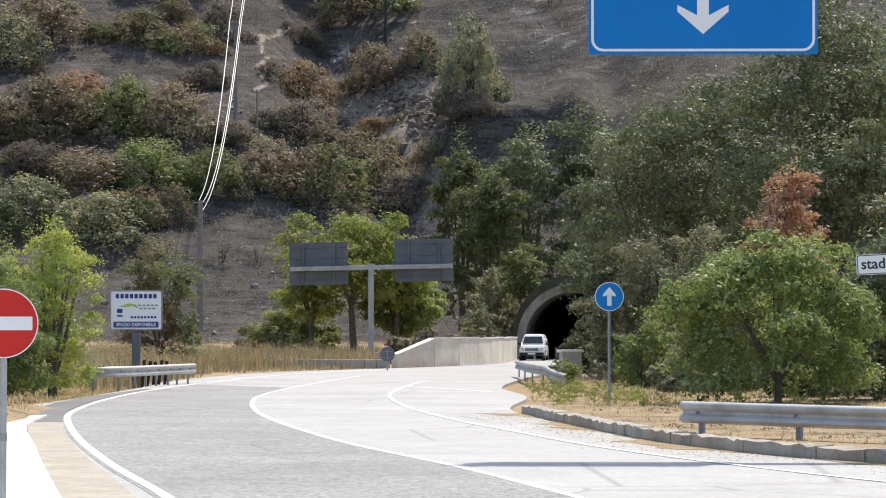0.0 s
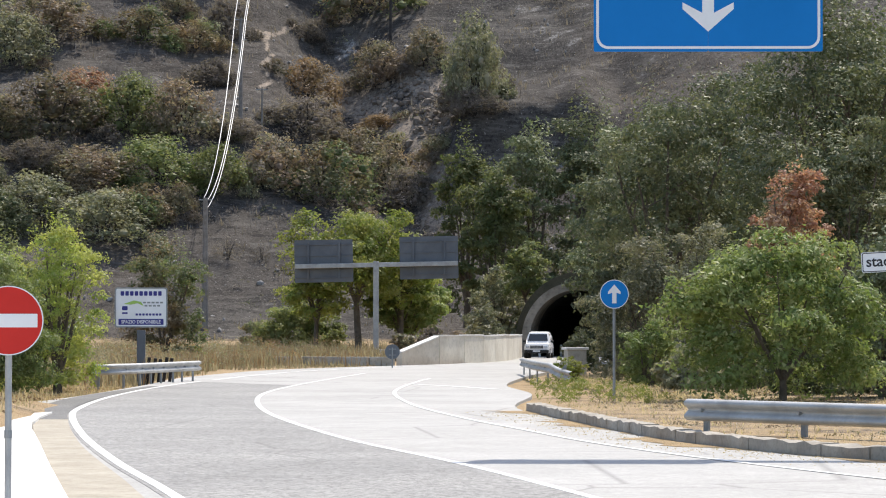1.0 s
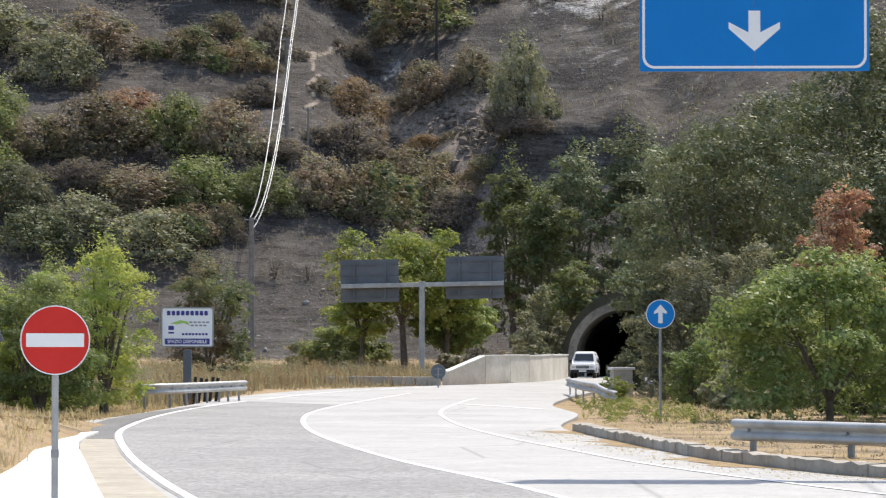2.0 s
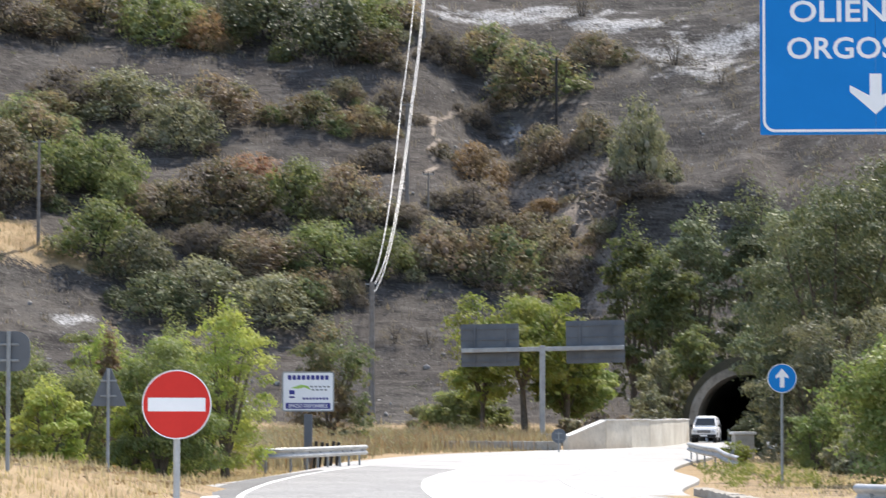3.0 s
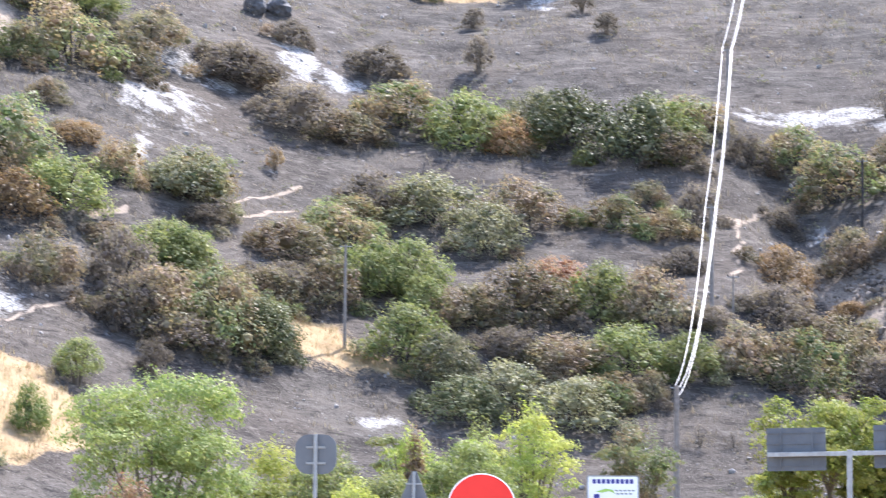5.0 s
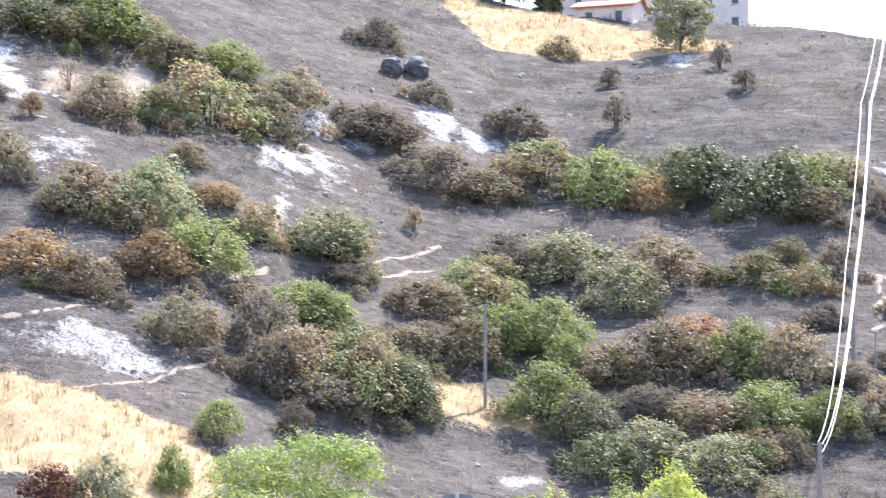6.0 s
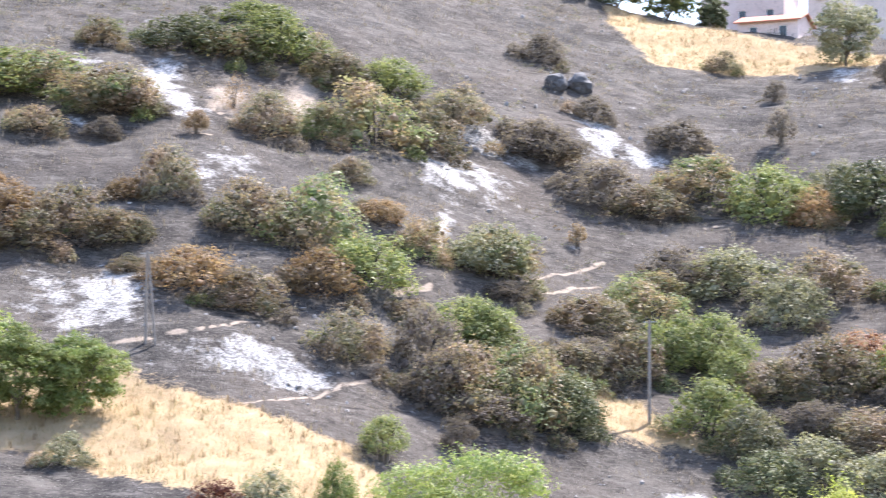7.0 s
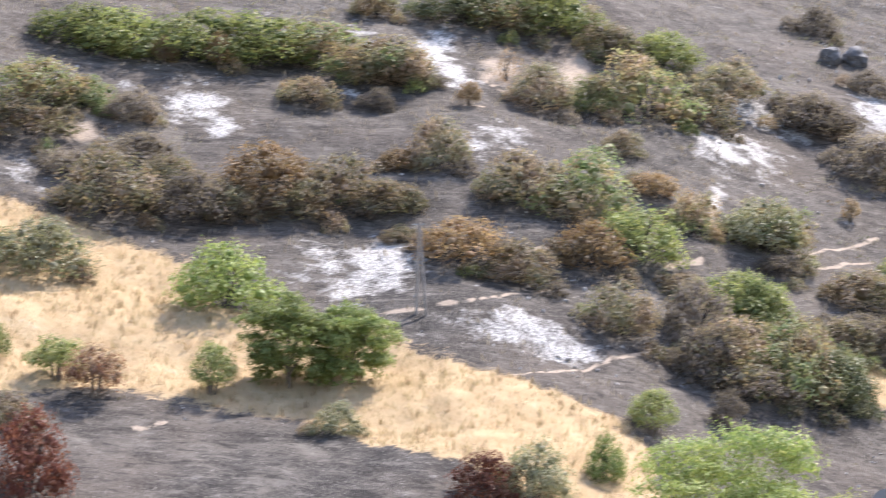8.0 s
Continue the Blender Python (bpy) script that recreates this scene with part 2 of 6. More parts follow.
def soft(v, k):
    """Zero below, v above, rounded over k."""
    return np.where(v > 12 * k, v, k * np.log1p(np.exp(np.minimum(v / k, 12))))


def height(x, y):
    """The land: flat by the road, then a steep hill with benches and a level top."""
    d = np.hypot(x, y)
    az = np.degrees(np.arctan2(-x, y))                       # to the left of straight ahead
    front = np.where(np.abs(az) < 80, 1.0, 0.0)
    foot = 212 - 30 * smooth(9, 21, az) - 14 * smooth(-1.5, -6, az) + 7 * vnoise(x, y, 0.02, 3, 2)
    rise = 0.50 * soft(d - foot, 5.0) * front
    slot = (np.abs(x - 8.0 - 0.12 * (y - 185)) < 3.9) & (y < 236)      # the cutting that the tunnel fills
    rise = np.where(slot, 0.0, rise)
    # benches across the slope
    lap = rise / 7.0 + 0.45 * vnoise(x, y, 0.018, 9, 2)
    step = lap - np.floor(lap)
    rise = rise + (smooth(0.2, 0.95, step) - step) * 1.5 * smooth(3, 14, rise)
    # a gully that runs down the slope
    gx = -4.0 - (d - 235) * 0.16 + 2.5 * vnoise(x, y, 0.05, 21, 2)
    rise = rise - 4.0 * np.exp(-((x - gx) / 4.5) ** 2) * smooth(4, 16, rise) * smooth(46, 30, rise)
    # a track cut into the slope, with a steep face below it
    cut = 246.0 + 0.25 * (x - 6)
    rise = rise + 4.6 * smooth(cut - 1.5, cut, d) * smooth(cut + 17, cut + 2, d) * smooth(-3.4, -2.4, az) * smooth(0.5, -0.5, az)
    rise = rise + 0.9 * vnoise(x, y, 0.09, 5, 3) * smooth(0.5, 6, rise)
    crest = np.interp(az, [-30, 2, 4.7, 6, 8.2, 10, 11.5, 13, 15, 30], [63, 62.8, 66.2, 67.8, 69.0, 71.0, 73, 79, 84, 86]) + 0.6 * vnoise(x, y, 0.05, 31, 2)
    top = crest - soft(crest - rise, 1.2)
    bank = 0.9 * smooth(-6.0, -9.5, x + 0.045 * (y - 40)) * smooth(14, 24, y) * smooth(75, 45, y)
    low = 0.07 * vnoise(x, y, 0.35, 12, 3) * smooth(60, 20, np.abs(x)) - 0.06
    return np.where(rise > 0.2, top, rise) + bank * front + low * smooth(2, 0.2, rise)


# cover of the land, in plan: (x, y, half width across, half depth along, turn in degrees, strength)
ASHES = [
    (-114.0, 241.0, 3.1, 3.9, 25, 1.1),
    (-109.5, 238.6, 2.2, 2.2, 25, 1.0),
    (-102.5, 250.5, 1.9, 1, 22, 1.0),
    (-99.5, 265.5, 2.1, 6.9, 21, 1.2),
    (-95.8, 259.4, 2.3, 4.7, 20, 1.0),
    (-86.6, 242.1, 2.3, 3.0, 20, 0.8),
    (-85.9, 219.3, 2.9, 6.3, 21, 1.2),
    (-91.1, 217.7, 2.7, 4.7, 23, 0.85),
    (-71.5, 210.9, 5.1, 2.5, 19, 1.1),
    (-68.1, 211.6, 2.8, 1.6, 18, 1.1),
    (-85.8, 213.4, 2.9, 4.4, 22, 0.8),
    (-68.9, 270.6, 3.5, 4.1, 14, 0.8),
    (-121.2, 241.5, 1.2, 1.1, 27, 1.0),
]
ASHES += [
    (-69.6, 281.6, 3.7, 2.2, 14, 0.75),
    (-118.9, 219.6, 2.6, 3.9, 28, 0.6),
    (-71.6, 280.2, 4.2, 2.2, 14, 0.8),
    (-71.3, 268.0, 4.1, 6.3, 15, 0.8),
    (-62.4, 292.8, 2.1, 5.2, 12, 1.0),
    (-58.2, 291.3, 2.5, 2.2, 11, 1.0),
    (-85.7, 244.9, 3.3, 4.1, 19, 0.7),
    (-68.5, 253.7, 0.9, 4.7, 15, 1.0),
    (-41.5, 330.3, 2.1, 6.1, 7, 0.9),
    (-106.7, 263.6, 1.8, 12.1, 22, 0.6),
    (-70.9, 268.0, 3.2, 6.9, 15, 0.9),
    (-70.7, 280.3, 4.2, 2.2, 14, 0.75),
    (-62.8, 292.9, 2.5, 5.2, 12, 1.0),
]
ASHES += [
    (-58.4, 291.9, 1.7, 1.4, 11, 1.0),
    (-9.1, 294.2, 9.3, 1.9, 2, 1.0),
    (0.4, 291.4, 6.1, 1.8, 0, 1.0),
    (5.0, 284.6, 4.2, 5.5, -1, 0.75),
    (-8.9, 295.2, 8.1, 1.6, 2, 0.95),
    (0.2, 291.4, 5.5, 2.2, 0, 1.1),
    (8.2, 282.0, 5.6, 5.8, -2, 0.75),
    (11.1, 285.7, 4.2, 2.2, -2, 1.1),
    (-40.3, 221.0, 1.3, 1.1, 10, 1.0),
    (-26.3, 280.1, 0.8, 3.0, 5, 1.3),
    (-8.8, 275.7, 1.4, 1.1, 2, 0.8),
    (10.3, 266.8, 3.0, 4.0, -2, 0.3),
]
FIELDS = [
    [(-140.4, 198.6), (-129.5, 206.2), (-118.1, 213.6), (-110.9, 215.0), (-101.3, 213.1), (-96.7, 206.4), (-91.9, 204.6), (-89.7, 206.9), (-79.9, 205.8), (-72.1, 203.0), (-66.3, 202.5), (-61.8, 203.7), (-54.7, 194.7), (-59.9, 185.5), (-68.0, 186.1), (-77.8, 190.0), (-86.6, 190.3), (-94.8, 189.0), (-101.5, 184.8), (-119.4, 170.1)],
]
FIELDS += [
    [(-74.0, 351.0), (-70.7, 338.2), (-62.9, 326.0), (-56.9, 328.7), (-46.6, 329.4), (-42.5, 332.0), (-35.9, 339.8)],
]
FIELDS += [
    [(-54.3, 234.5), (-51.4, 237.1), (-47.7, 235.7), (-44.2, 232.6), (-38.5, 231.6), (-38.7, 230.6), (-43.3, 229.4), (-47.5, 226.6), (-49.5, 228.2), (-51.5, 232.8)],
]
TRACKS = [
    [(-14.1, 277.1), (-15.4, 274.0), (-16.2, 272.0), (-16.7, 269.0), (-16.4, 267.1), (-15.7, 265.6), (-16.6, 262.9)],
    [(-16.2, 261.3), (-15.7, 260.4), (-15.8, 258.9), (-16.4, 257.2)],
    [(-18.7, 270.1), (-16.1, 272.3)],
    [(-11.6, 281.7), (-7.4, 278.3), (-2.6, 274.9)],
    [(-60.4, 246.4), (-58.7, 256.1), (-55.8, 264.4)],
    [(-58.8, 245.8), (-57.0, 250.9), (-54.9, 257.9)],
    [(-67.4, 233.8), (-65.3, 238.2)],
    [(-78.2, 252.3), (-76.4, 257.0)],
]
TRACKS += [
    [(-83.5, 207.7), (-79.7, 209.7), (-76.8, 211.8), (-74.3, 215.0), (-72.9, 220.5)],
    [(-70.4, 201.6), (-67.6, 206.2), (-65.2, 212.3), (-63.8, 218.1)],
    [(-77.3, 223.5), (-74.7, 227.1)],
    [(-67.1, 233.8), (-65.3, 237.6)],
    [(-49.1, 277.3), (-46.2, 279.4)],
    [(-92.0, 252.0), (-90.1, 254.1)],
    [(-90.7, 183.6), (-88.8, 185.8)],
]
TRACKS += [
    [(-92.5, 259.7), (-90.5, 258.8)],
    [(-69.3, 254.5), (-65.4, 243.1)],
    [(-69.7, 245.1), (-68.1, 253.7)],
]
SCARS = [
    [(-9.9, 266.6), (-7.2, 263.2), (-4.6, 257.3), (-2.8, 252.4), (-1.9, 248.1), (-0.9, 241.7), (-0.4, 237.5)],
    [(-4.2, 264.5), (-1.2, 260.6), (0.8, 252.9)],
    [(-124.7, 224.9), (-118.5, 228.9), (-119.7, 232.3)],
    [(-92.2, 260.5), (-93.7, 267.7)],
    [(-86.1, 264.2), (-89.5, 279.8)],
]


def blob(x, y, spots):
    out = np.zeros_like(x)
    for cx, cy, a, b, turn, s in spots:
        c, k = math.cos(radians(turn)), math.sin(radians(turn))
        u, v = ((x - cx) * c + (y - cy) * k) / a, (-(x - cx) * k + (y - cy) * c) / b
        out = np.maximum(out, s * np.exp(-(u * u + v * v) * 0.9))
    return out


def inside(x, y, ring):
    """1 within the outline, 0 outside."""
    odd = np.zeros(x.shape, bool)
    for (x0, y0), (x1, y1) in zip(ring, ring[1:] + ring[:1]):
        if y0 != y1:
            odd ^= ((y0 > y) != (y1 > y)) & (x < (x1 - x0) * (y - y0) / (y1 - y0) + x0)
    return odd.astype(float)


def along(x, y, line, w):
    out = np.zeros_like(x)
    for (x0, y0), (x1, y1) in zip(line, line[1:]):
        t = np.clip(((x - x0) * (x1 - x0) + (y - y0) * (y1 - y0)) / ((x1 - x0) ** 2 + (y1 - y0) ** 2), 0, 1)
        out = np.maximum(out, np.exp(-((np.hypot(x - x0 - t * (x1 - x0), y - y0 - t * (y1 - y0)) / w) ** 2)))
    return out


def covers(x, y):
    wx, wy = x + 1.6 * vnoise(x, y, 0.22, 41, 3), y + 1.3 * vnoise(x, y, 0.22, 51, 3)
    grass = np.zeros_like(x)
    for ring in FIELDS:
        soft_edge = sum(inside(wx + 0.9 * math.cos(k * 1.257), wy + 1.3 * math.sin(k * 1.257), ring) for k in range(5)) / 5
        grass = np.maximum(grass, soft_edge)
    rise = height(x, y)
    grass = np.maximum(grass, smooth(1.6, 0.5, rise) * (0.75 + 0.3 * vnoise(x, y, 0.3, 61, 3)))
    ash = blob(wx, wy, ASHES)
    earth = 0.0
    tx, ty = x + 0.25 * (wx - x), y + 0.25 * (wy - y)
    for line in TRACKS:
        earth = np.maximum(earth, 1.0 * along(tx, ty, line, 0.25))
    for line in SCARS:
        earth = np.maximum(earth, 0.68 * along(wx, wy, line, 2.2))
    return np.stack([grass, ash, earth, np.ones_like(x)], -1)


# ==== build
def mesh_from(name, verts, faces, mats=(), flat=True):
    """A mesh from arrays: vertices (n, 3) and faces (m, 3) or (m, 4)."""
    verts, faces = np.asarray(verts, np.float32), np.asarray(faces, np.int32)
    me = bpy.data.meshes.new(name)
    me.vertices.add(len(verts))
    me.vertices.foreach_set("co", verts.ravel())
    k = faces.shape[1]
    me.loops.add(faces.size)
    me.loops.foreach_set("vertex_index", faces.ravel())
    me.polygons.add(len(faces))
    me.polygons.foreach_set("loop_start", np.arange(len(faces), dtype=np.int32) * k)
    me.polygons.foreach_set("use_smooth", np.full(len(faces), not flat))
    me.update(calc_edges=True)
    for m in mats:
        me.materials.append(m)
    return me


def build_ground():
    az = np.concatenate([np.arange(-180, -14, 4), np.arange(-14, -9, 0.25), np.arange(-9, 30, 0.105), np.arange(30, 36, 0.25), np.arange(36, 180.1, 4)])
    d = np.concatenate([[0.0, 3], np.arange(6, 150, 3), np.arange(150, 190, 1.2), np.arange(190, 376, 0.66), np.arange(377, 400, 2), np.geomspace(404, 4500, 22)])
    a, r = np.meshgrid(np.radians(az), d)
    x, y = -np.sin(a) * r, np.cos(a) * r
    z = height(x, y)
    n, m = r.shape
    q = np.arange(n * m).reshape(n, m)
    faces = np.stack([q[:-1, :-1], q[:-1, 1:], q[1:, 1:], q[1:, :-1]], -1).reshape(-1, 4)[:, ::-1]
    # small relief of clods and stubble on the slope
    rel = (0.22 * vnoise(x, y, 0.7, 71, 3) + 0.35 * np.maximum(0, vnoise(x, y, 0.25, 72, 3))) * smooth(1, 4, z)
    z = z + rel
    me = mesh_from("ground", np.stack([x, y, z], -1).reshape(-1, 3), faces, [HILL], flat=False)
    at = me.attributes.new("cover", "FLOAT_COLOR", "POINT")
    at.data.foreach_set("color", covers(x, y).astype(np.float32).ravel())
    return tagged(new("ground", me), "burnt hillside with ash, bare soil and dry grass", "ground", kind="structure")


build_ground()

# ---------------------------------------------------------------- builders
def thing(name, m, label, category, group="", kind=""):
    ob = new(name)
    ob.empty_display_size = 0.2
    ob.matrix_world = m
    return tagged(ob, label, category, group, kind)


def part(name, bm, material, parent, label=""):
    """Links a bmesh, or a mesh, as one mesh object under a thing or a part."""
    if isinstance(bm, bmesh.types.BMesh):
        me = bpy.data.meshes.new(name)
        bm.to_mesh(me)
        bm.free()
    else:
        me = bm
    if not me.materials:
        me.materials.append(material)
    ob = new(name, me)
    ob.parent = parent
    if label:
        ob["label"] = label
    return ob


def box(bm, sx, sy, sz, m=None, bevel=0.0):
    """A box of that size about the origin of m, its edges rounded off."""
    r = bmesh.ops.create_cube(bm, size=1, matrix=(m or Matrix()) @ Matrix.Diagonal((sx, sy, sz, 1)))
    if bevel:
        edges = list({e for v in r["verts"] for e in v.link_edges})
        bmesh.ops.bevel(bm, geom=edges, offset=bevel, segments=2, profile=0.6, affect="EDGES")
    return bm


def tube(bm, a, b, r0, r1=None, n=10):
    """A tapered rod from a to b."""
    a, b = Vector(a), Vector(b)
    way = b - a
    m = Matrix.Translation((a + b) / 2) @ way.to_track_quat("Z", "Y").to_matrix().to_4x4()
    bmesh.ops.create_cone(bm, cap_ends=True, segments=n, radius1=r0, radius2=r0 if r1 is None else r1, depth=way.length, matrix=m)
    return bm


def prism(bm, outline, depth, m=None):
    """A plate: outline in x and z, thickness along y, centred; seen from -y."""
    m = m or Matrix()
    front = [bm.verts.new(m @ Vector((x, -depth / 2, z))) for x, z in outline]
    back = [bm.verts.new(m @ Vector((x, depth / 2, z))) for x, z in outline]
    bm.faces.new(front)
    bm.faces.new(back[::-1])
    n = len(outline)
    for i in range(n):
        bm.faces.new((front[i], back[i], back[(i + 1) % n], front[(i + 1) % n]))
    bmesh.ops.recalc_face_normals(bm, faces=bm.faces)
    return bm


def rounded(w, h, r, n=6):
    pts = []
    for cx, cz, a0 in ((w / 2 - r, h / 2 - r, 0), (-w / 2 + r, h / 2 - r, 90), (-w / 2 + r, -h / 2 + r, 180), (w / 2 - r, -h / 2 + r, 270)):
        pts += [(cx + r * math.cos(radians(a0 + 90 * i / n)), cz + r * math.sin(radians(a0 + 90 * i / n))) for i in range(n + 1)]
    return pts


def disc(r, n=40):
    return [(r * math.cos(2 * math.pi * i / n), r * math.sin(2 * math.pi * i / n)) for i in range(n)]


def rim(bm, outer, inner, depth):
    """A flat frame between two outlines of the same count, seen from -y."""
    rings = [[bm.verts.new((x, y, z)) for x, z in o] for o, y in ((outer, -depth / 2), (inner, -depth / 2), (inner, depth / 2), (outer, depth / 2))]
    n = len(outer)
    for a, b in zip(rings, rings[1:] + rings[:1]):
        for i in range(n):
            bm.faces.new((a[i], a[(i + 1) % n], b[(i + 1) % n], b[i]))
    bmesh.ops.recalc_face_normals(bm, faces=bm.faces)
    return bm


def ribbon(name, left, right, z, thick, material, parent=None):
    """A slab between two lines in plan of the same count."""
    n = len(left)
    v = [(*p, z) for p in left] + [(*p, z) for p in right] + [(*p, z - thick) for p in left] + [(*p, z - thick) for p in right]
    f = []
    for i in range(n - 1):
        f += [(i, n + i, n + i + 1, i + 1), (i, i + 1, 2 * n + i + 1, 2 * n + i), (n + i, 3 * n + i, 3 * n + i + 1, n + i + 1)]
    f += [(0, 2 * n, 3 * n, n), (n - 1, 2 * n - 1, 4 * n - 1, 3 * n - 1)]
    me = mesh_from(name, v, f, [material])
    bm = bmesh.new()
    bm.from_mesh(me)
    bmesh.ops.recalc_face_normals(bm, faces=bm.faces)
    bm.to_mesh(me)
    bm.free()
    ob = new(name, me)
    ob.parent = parent
    return ob


def curve_through(pts, n=48):
    """A smooth line through plan points, evenly resampled."""
    p = [Vector((*q, 0)) if len(q) == 2 else Vector(q) for q in pts]
    p = [p[0] * 2 - p[1]] + p + [p[-1] * 2 - p[-2]]
    fine = []
    for i in range(1, len(p) - 2):
        for k in range(16):
            t = k / 16
            a, b, c, d = p[i - 1], p[i], p[i + 1], p[i + 2]
            fine.append(0.5 * (2 * b + (c - a) * t + (2 * a - 5 * b + 4 * c - d) * t * t + (3 * b - a - 3 * c + d) * t ** 3))
    fine.append(p[-2])
    run = [0.0]
    for a, b in zip(fine, fine[1:]):
        run.append(run[-1] + (b - a).length)
    out, j = [], 0
    for i in range(n):
        s = run[-1] * i / (n - 1)
        while j < len(run) - 2 and run[j + 1] < s:
            j += 1
        out.append(fine[j].lerp(fine[j + 1], min(1, (s - run[j]) / max(1e-6, run[j + 1] - run[j]))))
    return [tuple(q[:len(pts[0])]) for q in out]


def offset(line, d):
    """The plan line moved d to its left."""
    out = []
    for i, p in enumerate(line):
        a, b = line[max(0, i - 1)], line[min(len(line) - 1, i + 1)]
        t = Vector((b[0] - a[0], b[1] - a[1])).normalized()
        out.append((p[0] - t.y * d, p[1] + t.x * d))
    return out


def ground_z(x, y):
    return float(height(np.array([float(x)]), np.array([float(y)]))[0])


# ---------------------------------------------------------------- leaves
def leaf_mesh(name, lobes, count, size, seed, hang=0.25, core=0.34, loose=0.2, deep=0.28, inner=0.0, bough=0.0):
    """Leaves strewn over and into rounded lobes (x, y, z, rx, ry, rz), on ragged cores that block light to darken the
    gaps.
    """
    g = np.random.default_rng(seed)
    lobes = np.array(lobes, float)
    count, size = count * 2, size * 0.72
    area = lobes[:, 3] * lobes[:, 4] + lobes[:, 3] * lobes[:, 5] + lobes[:, 4] * lobes[:, 5]
    pick = g.choice(len(lobes), count, p=area / area.sum())
    tufts = g.normal(size=(max(40, count // 11), 3))
    tufts[:, 2] = np.where((tufts[:, 2] < -0.2) & (g.random(len(tufts)) < bough), -tufts[:, 2], tufts[:, 2] + 0.25)
    tufts /= np.linalg.norm(tufts, axis=1)[:, None]
    tuft = g.integers(0, len(tufts), count)
    pick = pick[tuft % count]
    v = tufts[tuft] + g.normal(size=(count, 3)) * loose
    v /= np.linalg.norm(v, axis=1)[:, None]
    lump = 1 + 0.38 * vnoise(v[:, 0] * 3 + pick * 7, v[:, 1] * 3 + v[:, 2] * 5, 1.0, seed, 2)
    depth = (1.10 - deep * g.random(len(tufts)) ** 1.5)[tuft] + g.normal(size=count) * 0.06
    depth = np.where(g.random(count) < inner, depth * g.uniform(0.15, 0.9, count), depth)
    p = lobes[pick, :3] + v * lobes[pick, 3:] * (depth * lump)[:, None]
    tilt = g.normal(size=(len(tufts), 3)) * 0.42
    nrm = v * 0.85 + tilt[tuft] + g.normal(size=(count, 3)) * 0.24 + (0, 0, 0.3)
    nrm /= np.linalg.norm(nrm, axis=1)[:, None]
    u = np.cross(nrm, g.normal(size=(count, 3)))
    u /= np.linalg.norm(u, axis=1)[:, None] + 1e-9
    w = np.cross(nrm, u)
    s = size * (0.55 + 0.9 * g.random(count) ** 1.5)
    a, b = u * s[:, None], w * (s * (0.45 + 0.3 * g.random(count)))[:, None]
    leaf = np.stack([p - a, p + a * 0.7 + b * 0.4, p + b * 1.7 - nrm * (s * hang)[:, None]], 1).reshape(-1, 3)
    faces = np.arange(count * 3).reshape(-1, 3)
    bm = bmesh.new()
    bmesh.ops.create_icosphere(bm, subdivisions=1, radius=1)
    ball = np.array([q.co[:] for q in bm.verts])
    tri = np.array([[q.index for q in f.verts] for f in bm.faces])
    bm.free()
    vs, fs, n0 = [leaf], [faces], len(leaf)
    # leaf-coloured balls added inside the lobes to keep light out of the gaps
    if core:
        for i, l in enumerate(lobes):
            k = 1 + 0.35 * vnoise(ball[:, 0] * 2.2 + i, ball[:, 1] * 2.2 + ball[:, 2] * 1.7, 1.0, seed + i, 2)
            vs.append(l[:3] + ball * l[3:] * core * k[:, None])
            fs.append(tri + n0)
            n0 += len(ball)
    return mesh_from(name, np.concatenate(vs), np.concatenate(fs))


def shrub_lobes(seed, n=20):
    """Lobes of a low domed shrub one wide and one high that stands on the ground."""
    g = random.Random(seed)
    lean = g.uniform(-0.12, 0.12)
    out = [(lean, 0, 0.4, 0.34, 0.32, 0.40)]
    for i in range(n):
        a = 2 * math.pi * (i * 0.618 + g.random() * 0.1)
        far = 0.40 * math.sqrt((i + 0.5) / n)
        roof = 0.9 * math.sqrt(max(0.05, 1 - (far / 0.5) ** 2)) * g.uniform(0.72, 1.05)
        r = g.uniform(0.085, 0.165)
        out.append((math.cos(a) * far + lean * roof, math.sin(a) * far, max(0.1, roof - r * 1.1), r * g.uniform(0.9, 1.3), r, r * g.uniform(0.9, 1.4)))
    for i in range(12):                                   # a skirt that reaches the ground
        a = 2 * math.pi * (i + g.random() * 0.7) / 12
        far, r = g.uniform(0.3, 0.44), g.uniform(0.1, 0.16)
        out.append((math.cos(a) * far, math.sin(a) * far, g.uniform(0.1, 0.3), r * 1.15, r * 1.15, r * 1.2))
    return out


def with_material(ob, m):
    if not ob.data.materials:
        ob.data.materials.append(m)
    ob.material_slots[0].link = "OBJECT"
    ob.material_slots[0].material = m
    return ob


SHRUBS = [leaf_mesh("shrub_crown", shrub_lobes(11 + i), 2900, 0.031, 100 + i, loose=0.45) for i in range(6)]
SMALL = [leaf_mesh("small_crown", shrub_lobes(51 + i, 12), 800, 0.047, 160 + i, loose=0.45) for i in range(4)]
SPARSE = [leaf_mesh("thin_crown", shrub_lobes(31 + i, 10), 1000, 0.024, 140 + i, core=0.0) for i in range(3)]


